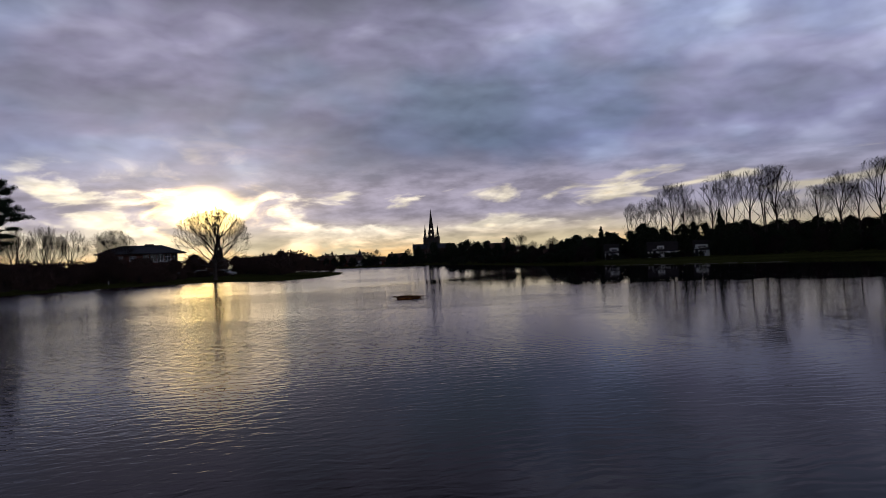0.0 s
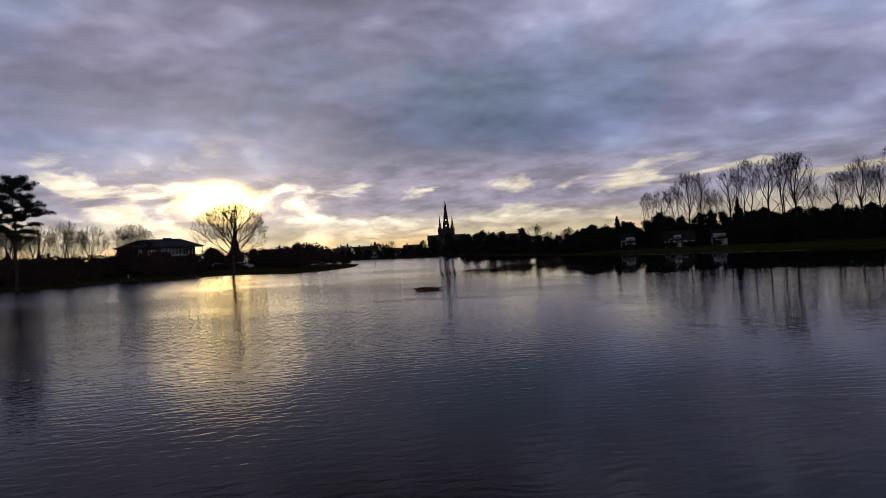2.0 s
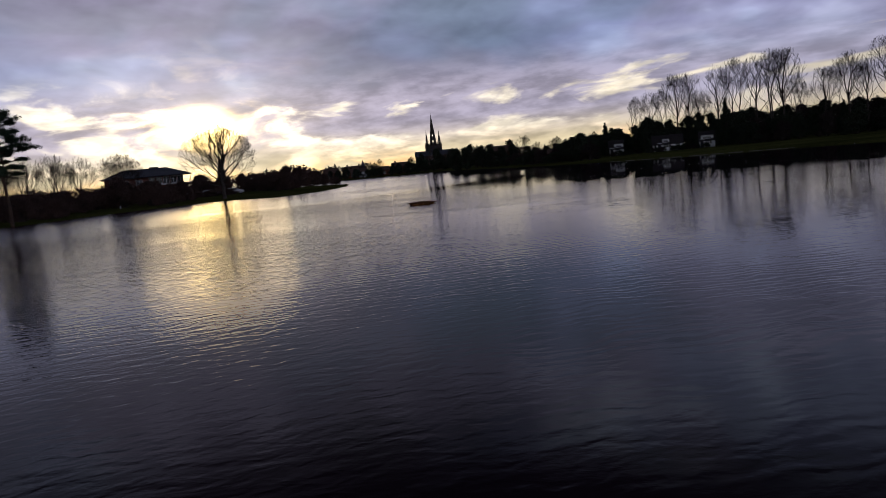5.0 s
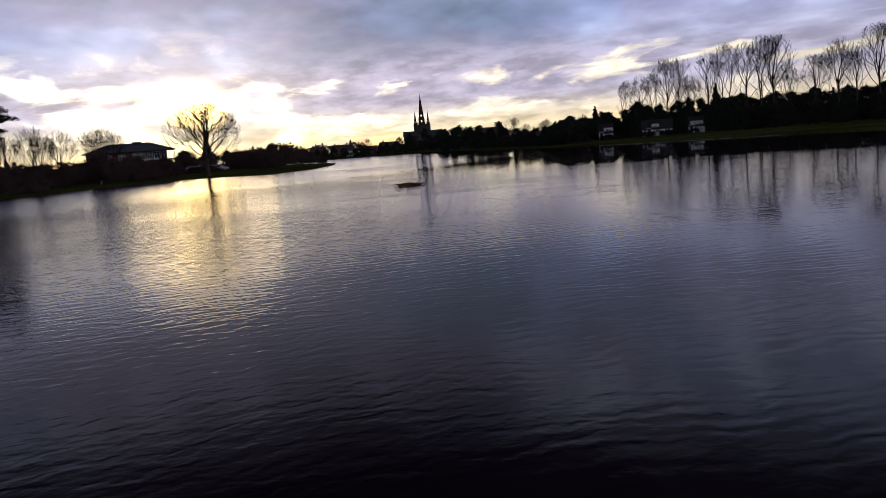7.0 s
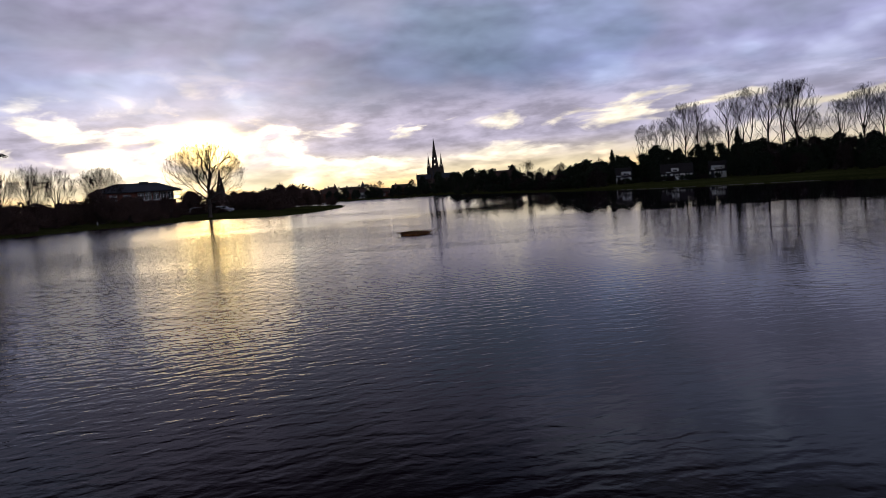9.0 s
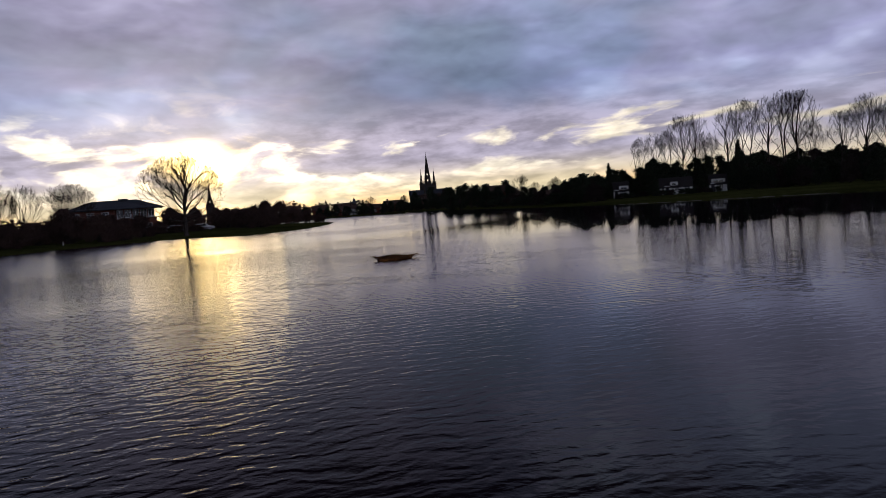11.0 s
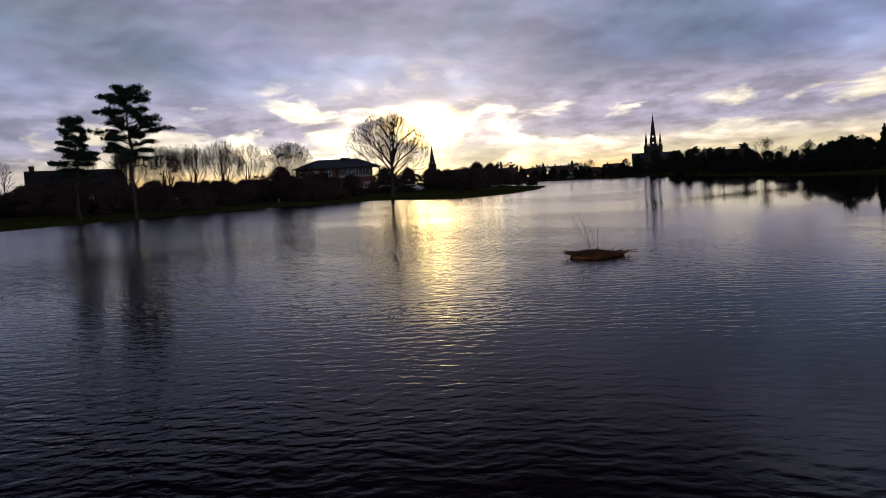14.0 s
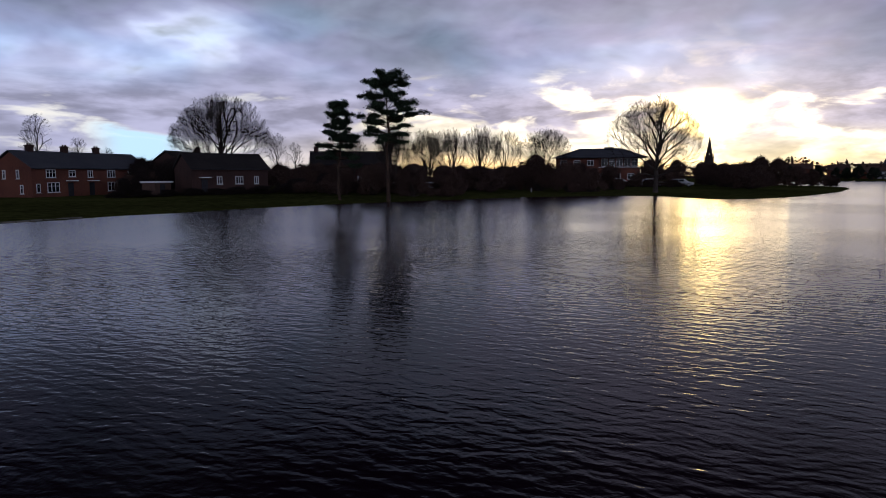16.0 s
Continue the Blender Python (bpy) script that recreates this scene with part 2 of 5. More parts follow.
def water_material():
    m = bpy.data.materials.new("lake_water")
    m.use_nodes = True
    g = Graph(m.node_tree)
    where = g.node("ShaderNodeTexCoord").outputs["Object"]
    x, y, _ = g.xyz(where)
    # ruffled and calm stretches
    patch = g.step(g.noise(g.join(g.math("MULTIPLY", x, 0.5), y, 2.0), 0.07, 3.0, 0.55, 0.5), 0.36, 0.62, 0.45, 1.0)
    calm = g.math("MULTIPLY", patch, g.step(x, 6.0, -6.0, 0.30, 1.0))
    calm = g.math("MULTIPLY", calm, g.step(y, 6.0, 25.0, 0.34, 1.0))
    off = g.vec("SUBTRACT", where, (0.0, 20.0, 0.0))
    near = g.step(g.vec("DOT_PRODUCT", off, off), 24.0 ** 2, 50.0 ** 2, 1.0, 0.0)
    shelter = g.math("MULTIPLY", g.math("SUBTRACT", 1.0, near), g.step(x, -4.0, 12.0, 0.0, 0.88))
    calm = g.math("MULTIPLY", calm, g.math("SUBTRACT", 1.0, shelter))
    # short wind waves, their crests broken up
    bend = g.noise(where, 0.8, 4.0, 0.62)
    h = g.math("MULTIPLY", g.noise(g.join(g.math("MULTIPLY", x, 0.62), y, 0.0), 3.8, 4.0, 0.58, 0.3), g.step(near, 0.0, 1.0, 0.0145, 0.015))
    for turn, length, slope, k in ((24, 0.12, 0.036, 24.0), (2, 0.17, 0.042, 20.0), (46, 0.22, 0.040, 17.0), (10, 0.33, 0.050, 12.0), (28, 0.46, 0.026, 9.0)):
        n = 2 * math.pi / length
        along = g.vec("DOT_PRODUCT", where, (-math.sin(radians(turn)) * n, math.cos(radians(turn)) * n, 0.0))
        wave = g.math("SINE", g.math("ADD", along, g.math("MULTIPLY", bend, k * 1.4)))
        h = g.math("ADD", h, g.math("MULTIPLY", g.math("MULTIPLY", wave, near), slope * 0.76 / n))
    h = g.math("MULTIPLY", h, calm)
    # long low ripples across the open side
    n = 2 * math.pi / 0.27
    along = g.vec("DOT_PRODUCT", where, (-0.05 * n, n, 0.0))
    wave = g.math("SINE", g.math("ADD", along, g.math("MULTIPLY", g.noise(where, 0.2, 4.0, 0.6), 70.0)))
    broken = g.step(g.noise(g.join(g.math("MULTIPLY", x, 0.35), y, 5.0), 0.16, 3.0, 0.6), 0.44, 0.62)
    wave = g.math("MULTIPLY", g.math("MULTIPLY", wave, broken), g.math("MULTIPLY", near, g.step(x, -3.0, 5.0)))
    h = g.math("ADD", h, g.math("MULTIPLY", wave, 0.020 / n))
    # steady slope towards the lake's middle in place of wavelets, to mirror higher sky
    shore_ramp = g.math("MAXIMUM", g.math("ADD", g.vec("DOT_PRODUCT", where, (-0.8, 0.5, 0.0)), -40.0), 0.0)
    shore_ramp = g.math("DIVIDE", g.math("MULTIPLY", shore_ramp, shore_ramp), g.math("ADD", shore_ramp, 12.0))
    h = g.math("ADD", h, g.math("MULTIPLY", shore_ramp, 0.035))
    b = g.node("ShaderNodeBsdfPrincipled")
    b.inputs["Base Color"].default_value = (0.0105, 0.0036, 0.0092, 1)
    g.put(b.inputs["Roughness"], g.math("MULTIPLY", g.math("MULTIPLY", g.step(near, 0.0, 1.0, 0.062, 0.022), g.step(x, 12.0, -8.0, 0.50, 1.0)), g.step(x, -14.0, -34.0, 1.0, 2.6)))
    b.inputs["IOR"].default_value = 1.11
    n = g.node("ShaderNodeBump")
    n.inputs["Distance"].default_value = 1.0
    n.inputs["Strength"].default_value = 1.0
    g.put(n.inputs["Height"], h)
    g.tree.links.new(n.outputs[0], b.inputs["Normal"])
    out = g.node("ShaderNodeOutputMaterial")
    g.tree.links.new(b.outputs[0], out.inputs[0])
    return m


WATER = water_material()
GRASS = material("grass", (0.028, 0.032, 0.009), (0.082, 0.086, 0.026), 1.2, 0.05, 0.95, 0.05, specular=0.0)
BARK = material("bark", (0.026, 0.020, 0.016), (0.080, 0.062, 0.048), 6.0, 0.6, 0.9, 0.02)
TWIG = material("twig", (0.022, 0.016, 0.012), (0.062, 0.046, 0.032), 4.0, 0.4, 0.9, 0.0)
BRUSH = material("brush", (0.052, 0.031, 0.025), (0.120, 0.072, 0.055), 3.0, 0.3, 0.95, 0.0, spread=0.4)
DARKBRUSH = material("dark_brush", (0.016, 0.011, 0.010), (0.050, 0.034, 0.027), 3.0, 0.3, 0.95, 0.0, spread=0.4)
NEEDLE = material("pine_needle", (0.010, 0.022, 0.012), (0.04, 0.065, 0.03), 3.0, 0.5, 0.8, 0.0)
EVERGREEN = material("evergreen_leaf", (0.007, 0.012, 0.006), (0.026, 0.036, 0.015), 3.0, 0.4, 0.8, 0.0, spread=0.4)
PINE_BARK = material("pine_bark", (0.03, 0.019, 0.014), (0.10, 0.058, 0.036), 4.0, 0.5, 0.9, 0.03)
BRICK = material("red_brick", (0.095, 0.033, 0.022), (0.20, 0.072, 0.043), 5.0, 0.35, 0.9, 0.01, spread=0.25)
# Brick with a darker base; on the chimneys this stands in for backlit shade.
DARKBRICK = material("dark_brick", (0.040, 0.022, 0.018), (0.075, 0.038, 0.030), 6.0, 0.5, 0.9, 0.01)
SLATE = material("roof_slate", (0.035, 0.038, 0.05), (0.085, 0.088, 0.10), 4.0, 0.3, 0.75, 0.01, spread=0.3)
TILE = material("brown_roof_tile", (0.055, 0.032, 0.025), (0.12, 0.07, 0.05), 4.0, 0.3, 0.85, 0.01, spread=0.3)
DARKTILE = material("dark_roof_tile", (0.014, 0.012, 0.012), (0.042, 0.034, 0.032), 4.0, 0.3, 0.85, 0.01, spread=0.3)
STONE = material("dark_sandstone", (0.024, 0.018, 0.015), (0.075, 0.056, 0.044), 0.8, 0.08, 0.9, 0.03)
KERB = material("pale_kerb_stone", (0.11, 0.10, 0.085), (0.25, 0.23, 0.20), 4.0, 0.5, 0.9, 0.01, spread=0.4)
WHITE = material("white_paint", (0.62, 0.62, 0.60), (0.82, 0.82, 0.80), 3.0, 0.4, 0.6, 0.003)
RENDER = material("white_render", (0.55, 0.54, 0.50), (0.80, 0.79, 0.75), 2.0, 0.3, 0.9, 0.005)
CONCRETE = material("pale_concrete", (0.30, 0.29, 0.27), (0.48, 0.46, 0.43), 3.0, 0.3, 0.9, 0.005)
DARK = material("dark_paint", (0.012, 0.012, 0.014), (0.035, 0.035, 0.04), 4.0, 0.6, 0.6, 0.0)
GLASS = material("window_glass", (0.010, 0.012, 0.015), (0.022, 0.025, 0.03), 1.0, 0.2, 0.06, 0.0, specular=0.6)
RUBBER = material("rubber", (0.012, 0.012, 0.012), (0.03, 0.03, 0.03), 8.0, 1.0, 0.85, 0.0)
CHROME = material("wheel_metal", (0.35, 0.35, 0.36), (0.55, 0.55, 0.56), 6.0, 1.0, 0.35, 0.0, metal=0.9)
RED_PAINT = material("red_car_paint", (0.22, 0.02, 0.015), (0.32, 0.03, 0.02), 1.0, 0.2, 0.3, 0.0, specular=0.5)
SILVER = material("silver_car_paint", (0.36, 0.37, 0.39), (0.5, 0.51, 0.53), 1.0, 0.2, 0.3, 0.0, metal=0.3)
STICK = material("wet_sticks", (0.07, 0.030, 0.013), (0.27, 0.12, 0.042), 9.0, 1.0, 0.85, 0.01)
REED = material("dead_reed", (0.17, 0.055, 0.016), (0.56, 0.22, 0.055), 9.0, 1.2, 0.9, 0.02)


# ---- building blocks ----
def part(name, bm, mat, parent=None, label="", smooth=False):
    """One bmesh as one mesh object under a thing."""
    me = bpy.data.meshes.new(name)
    bm.normal_update()
    bm.to_mesh(me)
    bm.free()
    me.materials.append(mat)
    if smooth:
        me.polygons.foreach_set("use_smooth", [True] * len(me.polygons))
    ob = new(name, me)
    ob.parent = parent
    return tagged(ob, label)


def sheet(name, verts, faces, mat, parent=None, label="", smooth=False):
    """One mesh object from arrays of places and faces."""
    me = bpy.data.meshes.new(name)
    me.from_pydata([tuple(v) for v in verts], [], [tuple(int(i) for i in f) for f in faces])
    me.materials.append(mat)
    if smooth:
        me.polygons.foreach_set("use_smooth", [True] * len(me.polygons))
    me.update()
    ob = new(name, me)
    ob.parent = parent
    return tagged(ob, label)


def thing(name, label, category, m=None, group="", kind=""):
    ob = new(name)
    if m is not None:
        ob.matrix_basis = m
    return tagged(ob, label, category, group, kind)


def box(bm, x0, x1, y0, y1, z0, z1, bevel=0.0):
    made = bmesh.ops.create_cube(bm, size=1.0, matrix=Matrix.Translation(((x0 + x1) / 2, (y0 + y1) / 2, (z0 + z1) / 2))
                                 @ Matrix.Diagonal((x1 - x0, y1 - y0, z1 - z0, 1)))
    if bevel:
        edges = list({e for v in made["verts"] for e in v.link_edges})
        bmesh.ops.bevel(bm, geom=edges, offset=bevel, segments=1, affect="EDGES")
    return bm


def cone(bm, x, y, z0, z1, r0, r1, sides=8, turn=0.0):
    bmesh.ops.create_cone(bm, cap_ends=True, segments=sides, radius1=r0, radius2=r1, depth=z1 - z0,
                          matrix=Matrix.Translation((x, y, (z0 + z1) / 2)) @ Matrix.Rotation(turn, 4, "Z"))
    return bm


def gable(bm, x0, x1, y0, y1, z0, z1, along="x", hip=0.0):
    """A solid pitched roof whose ridge runs along x or y, its ends sloped in by hip."""
    if along == "x":
        ym = (y0 + y1) / 2
        pts = [(x0, y0, z0), (x1, y0, z0), (x1, y1, z0), (x0, y1, z0), (x0 + hip, ym, z1), (x1 - hip, ym, z1)]
        fs = [(0, 1, 5, 4), (2, 3, 4, 5), (3, 0, 4), (1, 2, 5), (3, 2, 1, 0)]
    else:
        xm = (x0 + x1) / 2
        pts = [(x0, y0, z0), (x1, y0, z0), (x1, y1, z0), (x0, y1, z0), (xm, y0 + hip, z1), (xm, y1 - hip, z1)]
        fs = [(0, 1, 4), (1, 2, 5, 4), (2, 3, 5), (3, 0, 4, 5), (3, 2, 1, 0)]
    vs = [bm.verts.new(p) for p in pts]
    for f in fs:
        bm.faces.new([vs[i] for i in f])
    return bm


def tubes(segments, sides=3):
    """Places and faces of tapered prisms along (start, end, radius, radius) rows."""
    s = np.asarray(segments, float)
    a, b, ra, rb = s[:, 0:3], s[:, 3:6], s[:, 6], s[:, 7]
    way = b - a
    way /= np.maximum(np.linalg.norm(way, axis=1, keepdims=True), 1e-6)
    ref = np.where(np.abs(way[:, 2:3]) > 0.9, (1.0, 0.0, 0.0), (0.0, 0.0, 1.0))
    u = np.cross(way, ref)
    u /= np.linalg.norm(u, axis=1, keepdims=True)
    v = np.cross(way, u)
    turn = np.arange(sides) * 2 * np.pi / sides
    ring = u[:, None] * np.cos(turn)[None, :, None] + v[:, None] * np.sin(turn)[None, :, None]
    verts = np.concatenate([a[:, None] + ring * ra[:, None, None], b[:, None] + ring * rb[:, None, None]], 1).reshape(-1, 3)
    base = np.arange(len(s))[:, None] * 2 * sides
    k, k2 = np.arange(sides), (np.arange(sides) + 1) % sides
    faces = np.stack([base + k, base + k2, base + k2 + sides, base + k + sides], -1).reshape(-1, 4)
    return verts, faces


def spikes(segments):
    """Places and faces of three-sided points along (start, end, radius, radius) rows."""
    s = np.asarray(segments, float)
    verts, _ = tubes(s, 3)
    verts = np.concatenate([verts.reshape(-1, 6, 3)[:, :3], s[:, None, 3:6]], 1).reshape(-1, 3)
    base = np.arange(len(s))[:, None] * 4
    k = np.arange(3)
    return verts, np.stack([base + k, base + (k + 1) % 3, base + 3 + 0 * k], -1).reshape(-1, 3)


def merged(a, b):
    """Two sets of places and faces as one."""
    return list(a[0]) + list(b[0]), list(a[1]) + list(np.asarray(b[1]) + len(a[0]))


def leaves(rng, centres, size, flat=1.0):
    """Places and faces of small bent leaves, one round each centre."""
    c = np.asarray(centres, float)
    n = len(c)
    u = rng.normal(size=(n, 3))
    u[:, 2] *= flat
    u /= np.linalg.norm(u, axis=1, keepdims=True)
    v = np.cross(u, rng.normal(size=(n, 3)))
    v /= np.linalg.norm(v, axis=1, keepdims=True)
    w = np.cross(u, v)
    s = size * rng.uniform(0.6, 1.4, (n, 1))
    verts = np.stack([c - u * s, c + v * s * 0.45 + w * s * 0.2, c + u * s, c - v * s * 0.45 + w * s * 0.2], 1).reshape(-1, 3)
    base = np.arange(n)[:, None] * 4
    faces = np.concatenate([base + (0, 1, 2), base + (0, 2, 3)], 0)
    return verts, faces


def grow(seed, height, crown, fork=0.3, limbs=6, rise=(20, 70), levels=8, first=0.28, shrink=0.8, angle=26, outward=0.06, up=0.04, cap=1200,
         thick=0.028, thin=0.02, stems=1, lean=0.0, widest=0.45, low=0, shoots=0.85, third=0.35, spread=0.0):
    """Branches of a bare tree as (trunk and limbs, twigs, twig ends). crown: the half width, lower and upper height of its outline.
    Limbs leave the trunk at the angles of rise, the lowest the flattest, and fork again and again, until they meet the outline.
    spread: how far down the trunk they begin."""
    rng = np.random.default_rng(seed)
    wood, fine, ends = [], [], []
    half, z0, z1 = crown
    mid = z0 + widest * (z1 - z0)

    def depth(p):
        """Below 1 inside the outline, a dome on a shallower bowl, with an uneven edge."""
        a = np.arctan2(p[:, 1], p[:, 0])
        edge = 1.0 + 0.05 * np.sin(3 * a + seed) + 0.04 * np.sin(5 * a + 2 * seed + 0.9 * p[:, 2]) + 0.03 * np.sin(11 * a - seed + 2.1 * p[:, 2])
        tall = np.where(p[:, 2] > mid, z1 - mid, mid - z0)
        return np.sqrt((p[:, 0] ** 2 + p[:, 1] ** 2) / half ** 2 + ((p[:, 2] - mid) / tall) ** 2) / edge

    def unit(v):
        return v / np.maximum(np.linalg.norm(v, axis=1, keepdims=True), 1e-6)

    start, way, radius = [], [], []
    for s in range(stems):
        loose = 0.03 if stems == 1 else 0.10
        tilt = np.array((lean + rng.normal() * loose, rng.normal() * loose, 0.0))
        foot = np.array((0.0, 0.0, -0.3)) if stems == 1 else np.array((*(rng.normal(size=2) * 0.4), -0.3))
        r0, top = height * thick / math.sqrt(stems), fork * height * rng.uniform(0.9, 1.1)
        last, r, axis = foot, r0 * 1.3, []
        for k in range(1, 8):
            t = k / 7
            x = foot + tilt * top * t + np.array((rng.normal() * 0.05, rng.normal() * 0.05, (top + 0.3) * t))
            rr = r0 * (1.0 - 0.35 * t)
            wood.append((*last, *x, r, rr))
            axis.append(x)
            last, r = x, rr
        n = max(limbs // stems, 2)
        for k in range(n + low):
            f = (k + 0.5) / n if k < n else rng.uniform(0.0, 0.2)
            a = k * 2.39996 + s * 1.9 + rng.normal() * 0.25
            e = radians(rise[1] + (rise[0] - rise[1]) * f) if k < n else radians(rng.uniform(5, 35))
            down = round(f * spread * 6) if spread else int(f >= 0.6)
            start.append(axis[6 - down if k < n else rng.integers(3, 6)])
            way.append((math.cos(a) * math.cos(e), math.sin(a) * math.cos(e), math.sin(e)))
            radius.append(r0 * (0.50 - 0.24 * f if k < n else 0.13))
    p, d, r = np.array(start), np.array(way), np.array(radius)
    length = np.full(len(p), first * height) * rng.uniform(0.8, 1.2, len(p))
    for level in range(levels):
        alive = np.ones(len(p), bool)
        for k in range(3):
            out = p * (1, 1, 0) / half
            d = unit(d + rng.normal(size=d.shape) * 0.075 + out * outward + np.array((0, 0, up)))
            q = p + d * (length / 3)[:, None]
            r2 = np.maximum(r * 0.93, thin * 0.8)
            for i in np.nonzero(alive)[0]:
                (wood if r[i] > thin * 2.0 else (fine if k < 2 or level < levels - 1 else ends)).append((*p[i], *q[i], r[i], r2[i]))
            if level >= 2:
                # short side shoots
                for i in np.nonzero(alive & (rng.uniform(size=len(p)) < shoots))[0]:
                    e = unit((d[i] + rng.normal(size=3) * 0.55)[None])[0]
                    m = q[i] + e * length[i] * rng.uniform(0.3, 0.6)
                    if depth(m[None])[0] < 1.04:
                        ends.append((*q[i], *m, min(r2[i], thin * 1.1), 0.0))
            p = np.where(alive[:, None], q, p)
            r = r2
            alive &= depth(p) < 1.0
        p, d, r, length = p[alive], d[alive], r[alive], length[alive]
        if not len(p):
            break
        u = unit(np.cross(d, rng.normal(size=d.shape)))
        kids = []
        for sign, chance in ((1.0, 1.0), (-1.0, 1.0), (0.0, third)):
            ok = rng.uniform(size=len(p)) < chance
            side = u * sign if sign else unit(np.cross(d, u))
            bend = np.radians(np.abs(rng.normal(angle, 7.0, len(p))))[:, None]
            e = d * np.cos(bend) + side * np.sin(bend)
            kids.append((p[ok], e[ok], np.maximum(r * rng.uniform(0.66, 0.86, len(p)), thin * 0.9)[ok], (length * shrink * rng.uniform(0.75, 1.25, len(p)))[ok]))
        p, d, r, length = (np.concatenate([k[i] for k in kids]) for i in range(4))
        if len(p) > cap:
            pick = rng.choice(len(p), cap, replace=False)
            p, d, r, length = p[pick], d[pick], r[pick], length[pick]
    # bring the crown to its full height and width
    wood, fine, ends = np.array(wood), np.array(fine), np.array(ends)
    tips = np.concatenate([wood[:, 3:6], fine[:, 3:6], ends[:, 3:6]])
    tall, wide = z1 / np.percentile(tips[:, 2], 99.8), half / np.percentile(np.hypot(tips[:, 0], tips[:, 1]), 99)
    for segs in (wood, fine, ends):
        segs[:, :6] *= (wide, wide, tall) * 2
    return wood, fine, ends


def bare_tree(name, label, m, seed, group="", mats=None, **shape):
    limbs, twigs, ends = grow(seed, **shape)
    tree = thing(name, label, "tree", m, group)
    sheet("trunk", *tubes(limbs, 6), (mats or (BARK, TWIG))[0], tree, smooth=True)
    sheet("crown", *merged(tubes(twigs, 3), spikes(ends)), (mats or (BARK, TWIG))[1], tree)
    return tree


def repeat(ob, m):
    """A copy of a thing at m, whatever the size of the first one."""
    return copy_thing(ob, m @ Matrix.Diagonal((1 / ob.scale.x, 1 / ob.scale.y, 1 / ob.scale.z, 1)))


def ball_points(rng, n, centre, radii, hollow=0.55):
    p = rng.normal(size=(n, 3))
    p /= np.linalg.norm(p, axis=1, keepdims=True)
    return np.asarray(centre) + p * rng.uniform(hollow, 1.0, (n, 1)) * np.asarray(radii)


def shrub(name, label, m, seed, half, height, mat, leaf=0.28, clumps=26, per=85, group="", narrow=False, category="shrub"):
    """A leafy or brushy bush: short stems and a crown of uneven clumps of small leaves."""
    rng = np.random.default_rng(seed)
    stems, pts = [], []
    for k in range(clumps):
        a, f = rng.uniform(0, 2 * math.pi), (k + 0.5) / clumps
        z = height * (0.10 + 0.80 * f)
        r = half * (1.0 - f) ** (0.75 if narrow else 0.42) * rng.uniform(0.25, 0.88)
        c = np.array((r * math.cos(a), r * math.sin(a), z))
        s = rng.uniform(0.75, 1.25) * (0.30 if not narrow else 0.33) * half
        s *= 1.0 if not narrow else (1.15 - 0.8 * f)
        pts.append(ball_points(rng, per, c, (s, s, s * 0.8), 0.3))
        stems.append((0, 0, -0.2, *(c * (0.5, 0.5, 0.55)), 0.09, 0.05))
        stems.append((*(c * (0.5, 0.5, 0.55)), *c, 0.05, 0.02))
    tip = ball_points(rng, per // 2, (0, 0, height * 0.93), (half * 0.14, half * 0.14, height * 0.07), 0.1)
    pts.append(tip)
    bush = thing(name, label, category, m, group)
    sheet("trunk", *tubes(stems, 4), BARK, bush)
    pts = np.concatenate(pts)
    v, f = leaves(rng, pts, leaf)
    if mat in (BRUSH, DARKBRUSH):
        # bare twigs standing out all over
        root = pts[rng.choice(len(pts), 1700)]
        out = root * (0.5, 0.5, 0.35) + rng.normal(size=root.shape) * 0.5 + (0, 0, 0.6)
        out *= rng.uniform(0.4, 1.0, (len(root), 1)) / np.linalg.norm(out, axis=1, keepdims=True)
        v, f = merged((v, f), spikes(np.concatenate([root, root + out, np.full((len(root), 1), 0.022), np.zeros((len(root), 1))], 1)))
    sheet("crown", v, f, mat, bush)
    return bush


